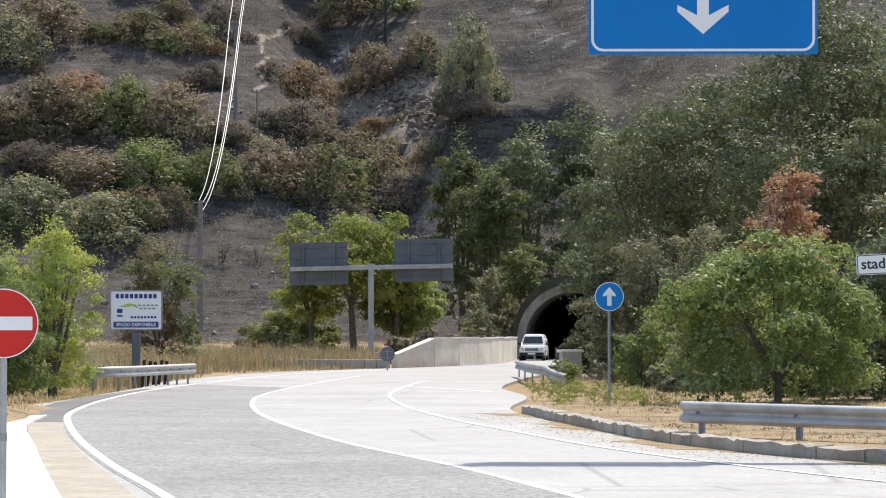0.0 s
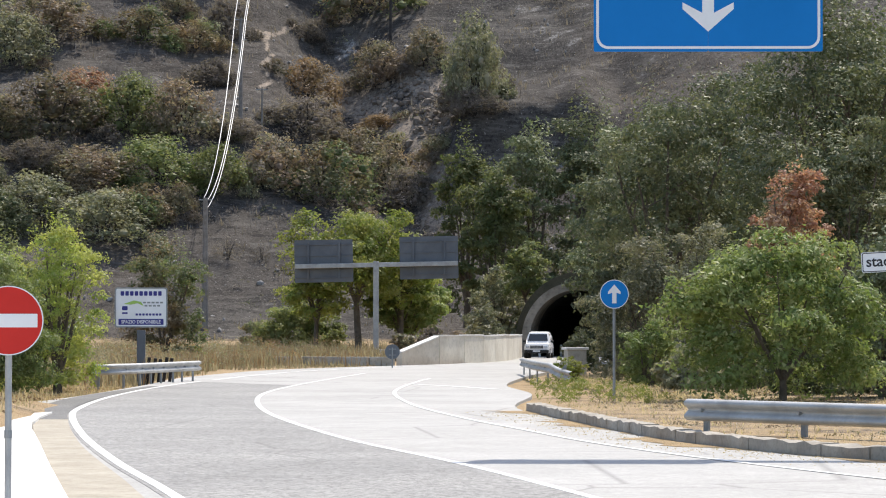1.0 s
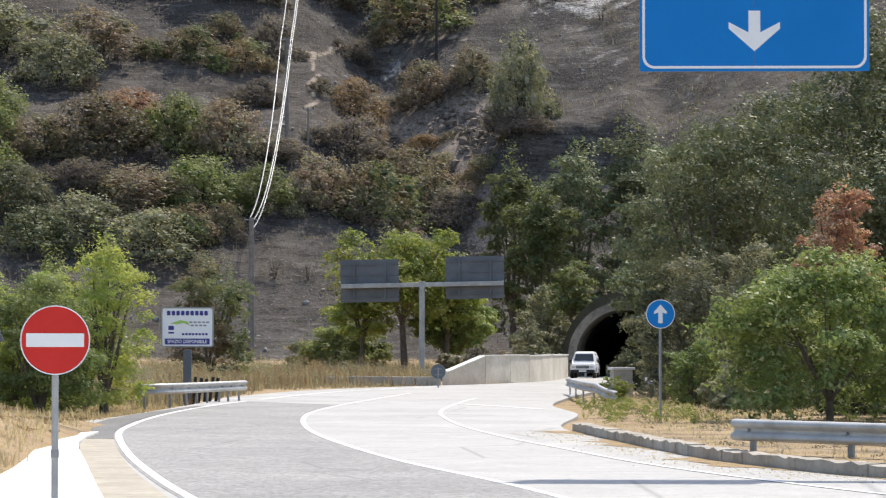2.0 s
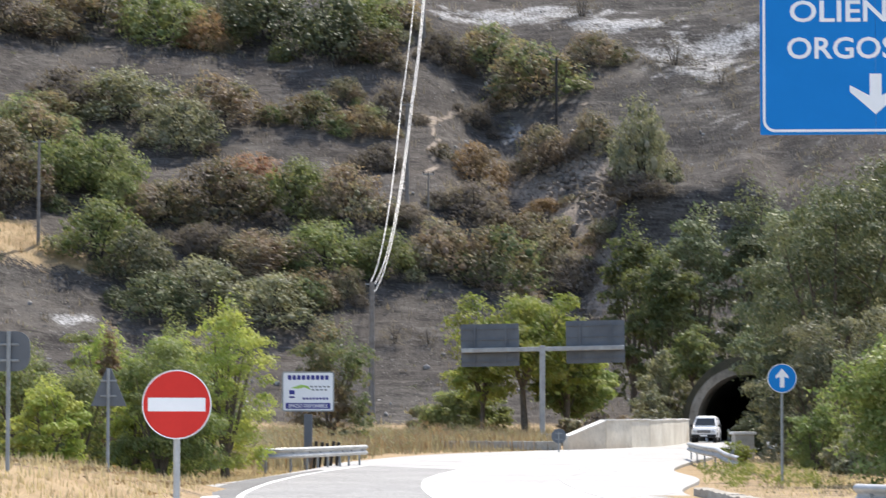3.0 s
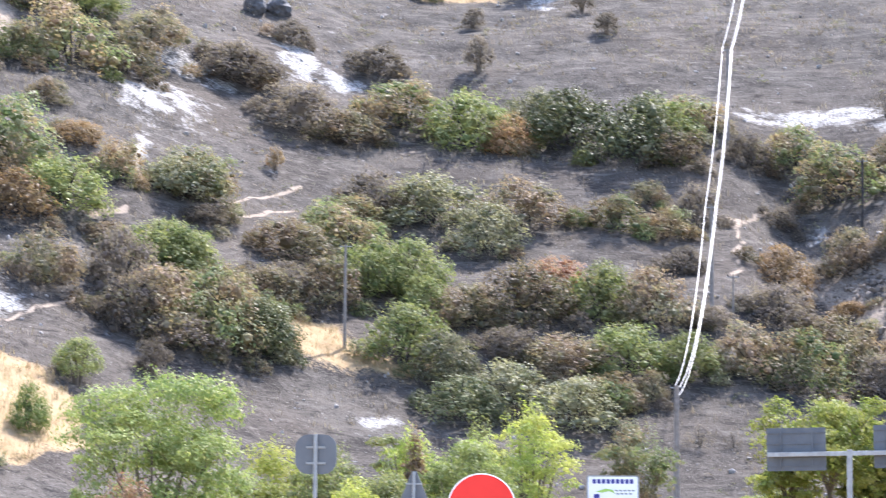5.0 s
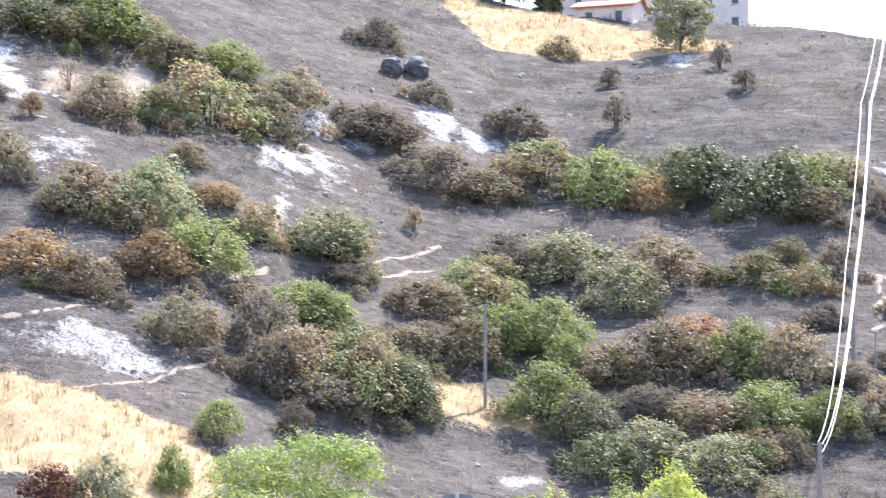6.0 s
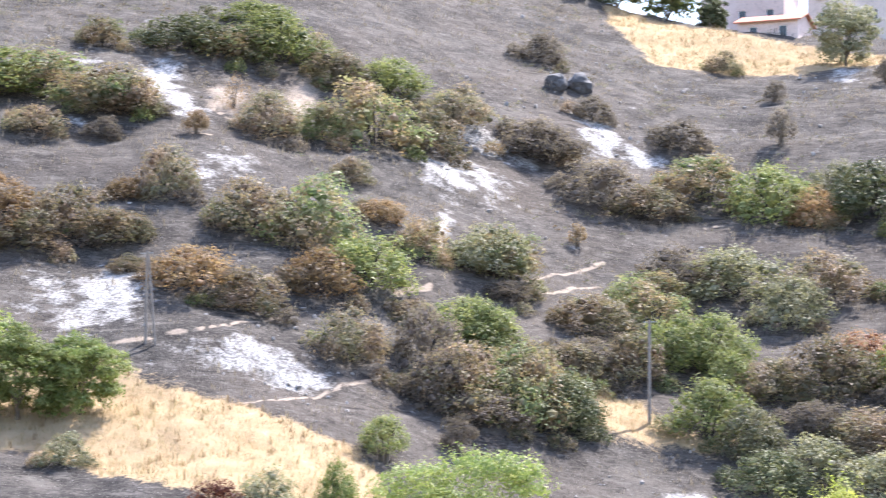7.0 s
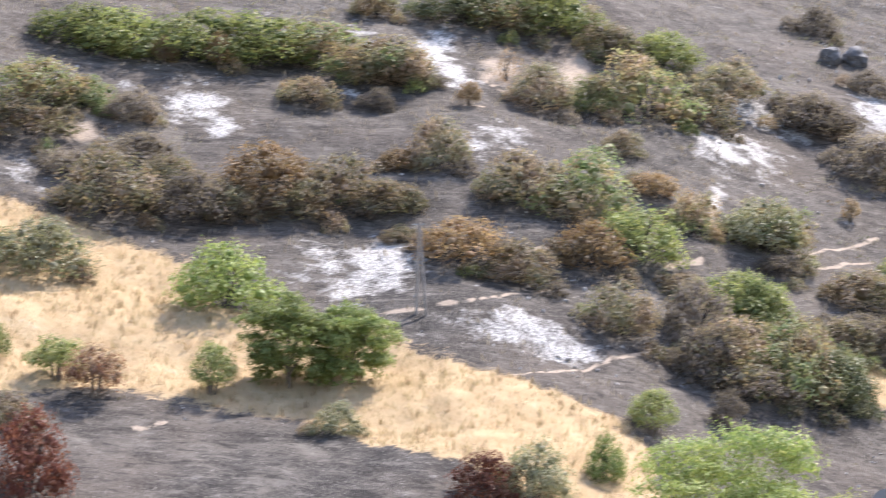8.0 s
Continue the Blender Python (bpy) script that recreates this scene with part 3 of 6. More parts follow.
def stems_mesh(seed, n, spread, high, r):
    g = random.Random(seed)
    bm = bmesh.new()
    for i in range(n):
        a, k = 2 * math.pi * (i + g.random()) / n, g.uniform(0.4, 1.0)
        foot = Vector((g.uniform(-0.05, 0.05), g.uniform(-0.05, 0.05), -0.12))
        knee = Vector((math.cos(a) * spread * 0.4 * k, math.sin(a) * spread * 0.4 * k, high * 0.5))
        tip = Vector((math.cos(a) * spread * k, math.sin(a) * spread * k, high * g.uniform(0.8, 1.05)))
        tube(bm, foot, knee, r, r * 0.65, 4)
        tube(bm, knee, tip, r * 0.65, r * 0.2, 3)
        for j in range(2):
            s = knee.lerp(tip, g.uniform(0.1, 0.8))
            tube(bm, s, s + Vector((g.uniform(-0.14, 0.14), g.uniform(-0.14, 0.14), g.uniform(0.05, 0.2))), r * 0.3, r * 0.1, 3)
    me = bpy.data.meshes.new("stems")
    bm.to_mesh(me)
    bm.free()
    return me


STEMS = [stems_mesh(5 + i, 6, 0.3, 0.75, 0.018) for i in range(3)]
TRUNKS = [stems_mesh(15 + i, 4, 0.28, 0.8, 0.035) for i in range(3)]

SHRUB_WORDS = dict(
    oak="green oak shrub", dark="dark evergreen shrub", lime="yellow-green leafy bush", fresh="fresh green bush", grey="grey-green dusty shrub",
    rust="dried rust-brown shrub", burnt="scorched brown shrub", mixed="half-scorched green and brown shrub", green="green shrub spared by the fire",
    char="charred bare-twigged shrub", ochre="ochre scorched shrub", red="dark red-leaved shrub")
made_shrubs = 0


def shrub(x, y, w, h, kind, sunk=0.15, form="shrub"):
    """A shrub w wide and h high on the slope; form: shrub, thin (bare twigs show) or sapling (crown on a little trunk)."""
    global made_shrubs
    made_shrubs += 1
    i = made_shrubs
    z = ground_z(x, y) - sunk * h
    where = " on dry grass" if kind in ("fresh", "lime") else " on the burnt slope"
    top = thing("sapling" if form == "sapling" else "shrub", pose(x, y, z, 0, 0, (i * 77) % 360),
                ("small tree with " + LEAF[kind].name.replace("_", " ") + where) if form == "sapling" else SHRUB_WORDS[kind] + where, "tree" if form == "sapling" else "shrub", "shrubs of the hillside")
    up = h * (1 + sunk)
    me = SPARSE[i % 3] if form == "thin" else SMALL[i % 4] if w < 2.6 else SHRUBS[i % 6]
    crown = with_material(part("crown", me, LEAF[kind], top), LEAF[kind])
    if form == "sapling":
        crown.location, crown.scale = (0, 0, up * 0.28), (w, w, up * 0.75)
        stem = with_material(part("trunk", TRUNKS[i % 3], BARK, top), BARK)
    else:
        crown.scale = (w * 1.2, w * 1.15, up * 1.08)
        stem = with_material(part("stem", STEMS[i % 3], CHAR, top), CHAR)
    stem.scale = (w, w, up)
    return top


NEAR_KINDS = dict(green="green mixed grey", mixed="burnt mixed green", burnt="burnt char mixed", char="char burnt char", ochre="ochre burnt burnt", dark="dark green grey", grey="grey dark burnt")


def thicket(x, y, w, h, kind):
    """A shrub with lower side crowns grown into its flanks."""
    top = shrub(x, y, w, h, kind)
    back = top.matrix_basis.inverted()
    g = random.Random(int(x * 31 + y * 17))
    for side in (-1, 1):
        if kind not in NEAR_KINDS or (g.random() < 0.2 and w < 4):
            continue
        s = min(2.6, w * g.uniform(0.38, 0.62))
        px, py = x + side * w * g.uniform(0.38, 0.62), y - w * g.uniform(-0.15, 0.3)
        high = min(h * 0.75, s * g.uniform(0.6, 0.85))
        m = LEAF[g.choice(NEAR_KINDS[kind].split())]
        crown = with_material(part("side_crown", SMALL[g.randrange(4)], m, top), m)
        crown.matrix_basis = back @ pose(px, py, ground_z(px, py) - 0.15 * high, 0, 0, g.uniform(0, 360)) @ Matrix.Diagonal((s, s, high * 1.15, 1))


def tree(name, x, y, w, h, kind, label, seed, leaves=12000, leaf=0.13, bare=0.28, z=None, group="", lobes_n=38, trunk_r=None):
    """A tree: tapered trunk, limbs that fork, and a crown of lobes of small leaves with gaps."""
    g = random.Random(seed)
    z = ground_z(x, y) - 0.1 if z is None else z
    top = thing(name, pose(x, y, z), label, "tree", group)
    r = trunk_r or 0.022 * h + 0.05
    bm = bmesh.new()
    fork = Vector((g.uniform(-0.2, 0.2), g.uniform(-0.2, 0.2), h * bare))
    tube(bm, (0, 0, -0.2), fork, r, r * 0.72, 10)
    tips, lobes = [], []
    for i in range(7):
        a = 2 * math.pi * (i + g.random() * 0.6) / 7
        k = g.uniform(0.25, 0.75)
        mid = fork + Vector((math.cos(a) * w * 0.16 * k, math.sin(a) * w * 0.16 * k, h * 0.22))
        tip = Vector((math.cos(a) * w * 0.42 * k, math.sin(a) * w * 0.42 * k, h * g.uniform(0.6, 0.93)))
        tube(bm, fork, mid, r * 0.55, r * 0.35, 7)
        tube(bm, mid, tip, r * 0.35, r * 0.08, 6)
        for j in range(3):
            s = mid.lerp(tip, g.uniform(0.1, 0.8))
            e = s + Vector((g.uniform(-1, 1) * w * 0.18, g.uniform(-1, 1) * w * 0.18, g.uniform(0.0, 0.2) * h))
            tube(bm, s, e, r * 0.16, r * 0.05, 5)
            tips.append(e)
        tips.append(tip)
    part("trunk", bm, BARK, top)
    for i in range(lobes_n):
        a, e = g.uniform(0, 2 * math.pi), g.uniform(-0.75, 1)
        c = Vector((math.cos(a) * math.sqrt(max(0, 1 - e * e)) * w * 0.38, math.sin(a) * math.sqrt(max(0, 1 - e * e)) * w * 0.38, h * (0.5 + bare * 0.45) + e * h * (0.5 - bare * 0.45) * 0.8))
        s = w * g.uniform(0.06, 0.135)
        c *= 1 + g.uniform(-0.16, 0.14)
        lobes.append((*c, s * g.uniform(0.9, 1.4), s * g.uniform(0.9, 1.4), s * g.uniform(0.6, 0.95)))
    for t in tips[::2]:
        s = w * g.uniform(0.07, 0.13)
        lobes.append((t.x, t.y, t.z, s, s, s * 0.8))
    if bare < 0.15:
        for i in range(14):
            a, s = 2 * math.pi * (i + g.random()) / 14, w * g.uniform(0.08, 0.14)
            k = w * g.uniform(0.2, 0.4)
            lobes.append((math.cos(a) * k, math.sin(a) * k, h * g.uniform(0.08, 0.32), s, s, s * 0.9))
    lobes.append((0, 0, h * (0.55 + bare * 0.4), w * 0.26, w * 0.26, h * (0.45 - bare * 0.35)))
    part("crown", leaf_mesh("crown", lobes, int(leaves * 1.2), leaf, seed, core=0.0, loose=0.15, deep=0.4, inner=0.15, bough=0.7), LEAF[kind], top)
    return top

# ---------------------------------------------------------------- roads
EDGE = curve_through([(0.9, -70), (0.9, -30), (0.3, 0), (-0.2, 10), (-1.2, 20), (-2.7, 28.8), (-3.94, 35.4), (-5.45, 44.4), (-6.9, 54.5), (-7.5, 60.4), (-8.0, 69.4), (-8.15, 79.2), (-8.0, 86.5), (-7.7, 92.2)], 110)
MIDDLE = curve_through([(5.6, -70), (5.6, -30), (4.9, 0), (3.9, 10), (2.6, 20), (1.24, 28.8), (0.1, 35.4), (-1.5, 43.3), (-3.16, 54.5), (-4.1, 64), (-4.6, 73.6), (-4.5, 83), (-3.9, 96), (-3.1, 110)], 120)
INNER = curve_through([(11, 14), (8.0, 22.5), (4.7, 31.4), (2.4, 40), (1.07, 48.2), (0.17, 54.5), (-0.8, 64), (-1.38, 77), (-0.95, 92), (-0.6, 98)], 60)
VERGE = curve_through([(24, 10), (16, 20), (10, 28.5), (5.5, 35.9), (4.8, 37.2), (4.0, 39.7), (3.15, 43.8), (2.25, 52.1), (1.68, 58.5)], 50)
road = tagged(new("road"), "sunlit worn asphalt road curving to a tunnel", "road", kind="structure")
far_left = curve_through([(0.5, -72), (0.5, -30), (-0.1, 0), (-0.6, 10), (-1.6, 20), (-3.1, 28.8), (-5.85, 44.4), (-7.1, 51), (-8.3, 57), (-9.1, 64), (-8.9, 72), (-8.8, 86.5), (-8.9, 100), (-7.4, 118), (-4.2, 130), (-0.6, 140), (1.8, 150), (3.6, 170), (4.9, 187), (10.5, 235)], 140)
far_right = curve_through([(24, -72), (24, -30), (22, 2), (16.5, 19), (10.4, 28), (5.6, 35.5), (3.3, 43), (2.0, 53), (1.4, 62), (2.1, 74), (1.7, 86), (2.5, 100), (3.6, 112), (5.6, 130), (8.2, 150), (10.6, 170), (11, 187), (13, 205), (16.5, 235)], 140)
ribbon("carriageway", far_left, far_right, 0.03, 0.12, ROAD_OLD, road)
ribbon("resurfaced_lane", offset(EDGE, 0.12), curve_through(MIDDLE[:104], 110), 0.0345, 0.003, ROAD_NEW, road)


def road_line(name, line, w, first=0, last=None):
    return ribbon(name, offset(line[first:last], w / 2), offset(line[first:last], -w / 2), 0.0385, 0.003, LINE, road)


road_line("edge_line", EDGE, 0.12)
road_line("edge_line", curve_through([(-7.5, 95), (-6.9, 104), (-5.6, 116), (-2.8, 129), (0.2, 141), (2.6, 156)], 30), 0.16)
road_line("lane_line", MIDDLE, 0.11)
road_line("lane_line", INNER, 0.1)
road_line("turn_line", curve_through([(-1.2, 88), (0.2, 84), (1.3, 80)], 14), 0.22)
for k in range(5):
    y0 = 24.5 + k * 1.6
    road_line("hatching_bar", [(6.6 + k * -0.05, y0 + 4.2), (9.5, y0 + 3.0)], 0.4)

DUST_EDGE = curve_through([(0.0, -70), (-0.6, 0), (-1.1, 10), (-2.4, 20), (-3.7, 28.8), (-4.1, 31.2), (-5.5, 40.2), (-6.95, 49.7), (-7.45, 56)], 40)
strip = ribbon("gutter_strip", DUST_EDGE, curve_through([(0.5, -70), (-0.12, 0), (-0.62, 10), (-1.62, 20), (-3.0, 28.8), (-3.4, 31.2), (-4.95, 40.2), (-6.35, 49.7), (-7.3, 57)], 40), 0.038, 0.1, DUST)
tagged(strip, "dusty beige gutter strip beside the road", "gutter", kind="structure")
pave = ribbon("pavement", curve_through([(-3.2, -70), (-3.5, 0), (-4, 10), (-4.8, 20), (-5.6, 30), (-6.3, 39), (-7.6, 50), (-8.0, 54.5)], 40), offset(DUST_EDGE, 0.02), 0.075, 0.2, PALE)
tagged(pave, "bright pale concrete pavement beside the road", "pavement", kind="structure")

APRON = [(-7.3, 52.5), (-7.9, 56.5), (-8.6, 64), (-8.8, 72), (-8.45, 84)]
apron = ribbon("asphalt_apron", curve_through(APRON, 20), curve_through([(-6.72, 52.5), (-7.22, 56.5), (-7.85, 64), (-8.2, 74), (-8.15, 84)], 20), 0.0425, 0.003, ROAD_DARK)
tagged(apron, "dark patched asphalt at the road's edge", "asphalt", kind="structure")

# raised verge with its kerb
inner_side = [(p[0] + 14 + 0.1 * p[1], p[1] + 30) for p in VERGE]
verge = ribbon("verge", inner_side, offset(VERGE, -0.25), 0.155, 0.3, HILL)
tagged(verge, "raised verge of dry trodden grass and bare soil", "verge", kind="structure")
at = verge.data.attributes.new("cover", "FLOAT_COLOR", "POINT")
for e in at.data:
    e.color = (0.6, 0.0, 0.55, 1)


g1 = random.Random(21)
fringe = curve_through(VERGE[10:], 90)
wide = [0.12 + 0.55 * max(0.0, 0.5 + 0.5 * math.sin(i * 0.37) + g1.uniform(-0.4, 0.4)) ** 1.5 for i in range(90)]
normals = [(b[0] - a[0], b[1] - a[1]) for a, b in zip(fringe, offset(fringe, 1.0))]
litter = ribbon("kerb_litter", [(p[0] + n[0] * w, p[1] + n[1] * w) for p, n, w in zip(fringe, normals, wide)], offset(fringe, 0.05), 0.0355, 0.003, HILL)
tagged(litter, "tan dirt and straw washed against the kerb", "dirt", kind="structure")
at = litter.data.attributes.new("cover", "FLOAT_COLOR", "POINT")
for e in at.data:
    e.color = (0.75, 0.0, 0.5, 1)


def kerb_stone(i):
    """One worn kerb stone, a metre long."""
    g = random.Random(400 + i)
    bm = bmesh.new()
    box(bm, 0.98, 0.26, 0.34, pose(0, 0, 0.0))
    bmesh.ops.subdivide_edges(bm, edges=[e for e in bm.edges if abs(e.verts[0].co.x - e.verts[1].co.x) > 0.5], cuts=4)
    for v in bm.verts:
        k = 0.024 if abs(v.co.x) < 0.4 else 0.008
        v.co += Vector((0, g.uniform(-1, 1), g.uniform(-1.3, 0.7) if v.co.z > 0 else 0)) * k
    me = bpy.data.meshes.new("kerb_stone")
    bm.to_mesh(me)
    bm.free()
    me.materials.append(KERB)
    return me


kerb = tagged(new("kerb"), "weathered grey kerb of separate stones", "kerb", kind="structure")
stones = [kerb_stone(i) for i in range(5)]
run = curve_through(VERGE, 52)
g0 = random.Random(8)
for i, (a, b) in enumerate(zip(run, run[1:])):
    L = math.hypot(b[0] - a[0], b[1] - a[1])
    ob = new("kerb_stone", stones[i % 5])
    ob.parent = kerb
    ob.matrix_world = pose((a[0] + b[0]) / 2, (a[1] + b[1]) / 2, 0.03 + g0.uniform(-0.008, 0.006), g0.uniform(-1, 1), 0, math.degrees(math.atan2(b[1] - a[1], b[0] - a[0])) + g0.uniform(-1, 1)) @ Matrix.Diagonal((L * 1.015, 1, 1, 1))

# ---------------------------------------------------------------- tunnel, wall and kerbside works
def tunnel():
    """A concrete vault into the hill with a projecting portal ring, and the earth heaped over it."""
    top = tagged(new("tunnel"), "dark road tunnel with a pale concrete portal ring", "tunnel", kind="structure")
    top.matrix_world = pose(8.0, 181.5, 0, 0, 0, -6.8)
    R, SPRING, N = 3.0, 1.15, 24

    def arch(r):
        return [(-r, -0.1)] + [(-r * math.cos(math.pi * i / N), SPRING + r * math.sin(math.pi * i / N)) for i in range(N + 1)] + [(r, -0.1)]

    def shell(name, r0, r1, y0, y1, m):
        rings = [[(x, y, z) for x, z in arch(r)] for r, y in ((r0, y0), (r0, y1), (r1, y1), (r1, y0))]
        k = len(rings[0])
        v = sum(rings, [])
        f = [(a * k + i, a * k + i + 1, b * k + i + 1, b * k + i) for a, b in ((0, 1), (1, 2), (2, 3), (3, 0)) for i in range(k - 1)]
        part(name, mesh_from(name, v, f), m, top)
    shell("portal_ring", R, R + 0.5, 0.0, 5.0, PORTAL)
    shell("vault", R + 0.06, R + 0.4, 5.0, 54.0, DARK_CONCRETE)
    shell("earth_cover", R + 0.57, R + 1.2, 3.6, 52.0, COVER_SOIL)
    # added slab that shuts the vault's far end; the road tunnel has none
    bm = bmesh.new()
    box(bm, 9, 0.4, 7, pose(0, 54, 2.5))
    part("added_end_wall", bm, DARK_CONCRETE, top)
    for i, x in enumerate((-2.55, -2.1, -1.55)):
        bm = bmesh.new()
        tube(bm, (x, 1.5 + i * 2.2, 0), (x, 1.5 + i * 2.2, 0.72), 0.09, 0.08, 10)
        tube(bm, (x, 1.5 + i * 2.2, 0.72), (x, 1.5 + i * 2.2, 0.76), 0.08, 0.03, 10)
        b = tagged(new("marker_post"), "white marker post in the tunnel mouth", "bollard", "marker posts of the tunnel")
        b.matrix_world = top.matrix_world
        part("shaft", bm, WHITE, b)


# concrete inside the vault, much darker than the portal ring
DARK_CONCRETE = rough_stone("dark_vault_concrete", (0.05, 0.05, 0.05), (0.10, 0.095, 0.09), 0.6)
PORTAL = rough_stone("blackened_portal_concrete", (0.17, 0.155, 0.13), (0.36, 0.335, 0.29), 0.5)
COVER_SOIL = rough_stone("dark_leafy_soil", (0.05, 0.05, 0.03), (0.10, 0.09, 0.06), 1.0)
tunnel()


def retaining_wall():
    line = curve_through([(-2.3, 139.2), (-0.2, 143.2), (2.0, 151), (3.4, 163), (4.3, 178)], 12)
    top = tagged(new("wall_roadside"), "pale concrete retaining wall beside the road", "wall", kind="structure")
    for i, (a, b) in enumerate(zip(line, line[1:])):
        L = math.hypot(b[0] - a[0], b[1] - a[1])
        h = 1.38 + 0.02 * (i % 3)
        bm = bmesh.new()
        box(bm, L - 0.03, 0.3, h, pose(0, 0, h / 2 - 0.05), 0.02)
        if i == 0:
            for v in bm.verts:
                if v.co.z > 0.5 and v.co.x < 0:
                    v.co.z -= 0.75
        ob = part("wall_panel", bm, WALL_CONCRETE, top)
        ob.matrix_world = pose((a[0] + b[0]) / 2, (a[1] + b[1]) / 2, 0, 0, 0, math.degrees(math.atan2(b[1] - a[1], b[0] - a[0])))
        bm = bmesh.new()
        box(bm, L - 0.01, 0.36, 0.07, pose(0, 0, h - 0.02 if i else 0.98, 0, 0 if i else -math.degrees(math.atan2(0.75, L)), 0), 0.01)
        cap = part("coping", bm, PALE, top)
        cap.matrix_world = ob.matrix_world.copy()
    low = tagged(new("wall_low"), "low worn concrete parapet by the verge", "wall", kind="structure")
    pts = curve_through([(-8.2, 141), (-6.3, 140.5), (-4.2, 139.5), (-2.5, 138.9)], 6)
    for a, b in zip(pts, pts[1:]):
        bm = bmesh.new()
        L = math.hypot(b[0] - a[0], b[1] - a[1])
        box(bm, L - 0.04, 0.25, 0.42, pose(0, 0, 0.18), 0.03)
        part("wall_block", bm, CONCRETE, low).matrix_world = pose((a[0] + b[0]) / 2, (a[1] + b[1]) / 2, 0, 0, 0, math.degrees(math.atan2(b[1] - a[1], b[0] - a[0])))


retaining_wall()


def w_profile():
    """The section of a corrugated barrier beam: out from the posts, and up."""
    return [(0.0, -0.155), (0.03, -0.15), (0.08, -0.115), (0.083, -0.075), (0.03, -0.03), (0.0, 0.0), (0.03, 0.03), (0.083, 0.075), (0.08, 0.115), (0.03, 0.15), (0.0, 0.155)]


def guard_rail(line, label, z0=0.0, high=0.72, every=2.2, drop=(0.0, 0.0), side=1):
    """A W-beam along a plan line on posts; the traffic passes on its right if side is 1. drop: how far its ends dip."""
    top = thing("guard_rail", pose(line[0][0], line[0][1], z0), label, "guard rail", "steel guard rails of the road")
    base = top.matrix_world.inverted()
    pts = curve_through(line, 40)
    n = len(pts)
    v, f = [], []
    prof = w_profile()
    for i, p in enumerate(pts):
        a, b = pts[max(0, i - 1)], pts[min(n - 1, i + 1)]
        t = Vector((b[0] - a[0], b[1] - a[1])).normalized()
        out = Vector((t.y, -t.x)) * side
        s = i / (n - 1)
        dip = drop[0] * max(0, 1 - s * 5) + drop[1] * max(0, 1 - (1 - s) * 5)
        for thick in (0.0, -0.006):
            v += [base @ Vector((p[0] + out.x * (o + 0.06 + thick), p[1] + out.y * (o + 0.06 + thick), z0 + high - 0.155 - dip + h)) for o, h in prof]
    k = len(prof)
    for i in range(n - 1):
        for j in range(k - 1):
            f.append((2 * i * k + j, 2 * i * k + j + 1, 2 * (i + 1) * k + j + 1, 2 * (i + 1) * k + j))
            f.append(((2 * i + 1) * k + j, (2 * i + 3) * k + j, (2 * i + 3) * k + j + 1, (2 * i + 1) * k + j + 1))
    part("beam", mesh_from("beam", v, f, flat=False), RAIL_STEEL, top)
    run = sum(math.hypot(b[0] - a[0], b[1] - a[1]) for a, b in zip(pts, pts[1:]))
    count = max(2, int(run / every) + 1)
    for i in range(count):
        p = pts[min(n - 1, int((0.04 + 0.92 * i / (count - 1)) * (n - 1)))]
        a, b = pts[max(0, pts.index(p) - 1)], pts[min(n - 1, pts.index(p) + 1)]
        bm = bmesh.new()
        m = base @ pose(p[0], p[1], z0, 0, 0, math.degrees(math.atan2(b[1] - a[1], b[0] - a[0])))
        box(bm, 0.10, 0.05, high + 0.28, m @ pose(0, 0, high / 2 - 0.16), 0.006)
        box(bm, 0.06, 0.10, 0.16, m @ pose(0, -0.03 * side, high - 0.16), 0.005)
        post = part("post", bm, OLD_STEEL, top)
        bm = bmesh.new()
        bmesh.ops.create_cone(bm, cap_ends=True, segments=8, radius1=0.025, radius2=0.02, depth=0.03, matrix=m @ pose(0, -0.105 * side, high - 0.155, 90))
        part("bolt", bm, STEEL, post)
    return top


guard_rail([(3.5, 42.6), (4.3, 41.4), (5.9, 39.2), (8.5, 36.0), (12, 32)], "long galvanised guard rail on the raised verge", 0.155, 0.48, 2.0, side=1)
guard_rail([(2.75, 108), (2.85, 101), (3.0, 95), (3.3, 88.5), (3.65, 86.0)], "bent short guard rail at the verge corner", 0.03, 0.6, 5.0, (0.0, 0.2), side=1)
guard_rail([(-10.3, 86.4), (-9.95, 84.6), (-9.3, 85.6), (-8.6, 89.5), (-7.95, 94.0)], "weathered guard rail bent round its end", 0.0, 0.66, 1.3, (0.1, 0.0), side=1)


def concrete_block():
    top = thing("concrete_block", pose(4.85, 113, 0, 0, 0, 12), "low grey concrete inspection chamber by the verge", "concrete block")
    bm = bmesh.new()
    box(bm, 0.75, 0.6, 0.95, pose(0, 0, 0.42), 0.03)
    part("chamber", bm, CONCRETE, top)
    bm = bmesh.new()
    box(bm, 0.9, 0.75, 0.1, pose(0, 0, 0.94), 0.02)
    part("lid", bm, PALE, top)


concrete_block()


def board_stack():
    """Dark old boards that lean behind the guard rail."""
    top = thing("board_stack", pose(-8.75, 91.5, 0), "dark weathered boards leaning behind the guard rail", "boards")
    for i in range(5):
        bm = bmesh.new()
        box(bm, 0.10, 0.05, 0.88 - 0.06 * (i % 3), pose(-0.5 + i * 0.17, 0.05 * i, 0.36, 8, 6 + 3 * (i % 2), 0), 0.008)
        part("board", bm, CHAR, top)


board_stack()

# ---------------------------------------------------------------- signs
def post(bm, h, r=0.03, y=0.05, z0=-0.3):
    return tube(bm, (0, y, z0), (0, y, h), r, r, 12)


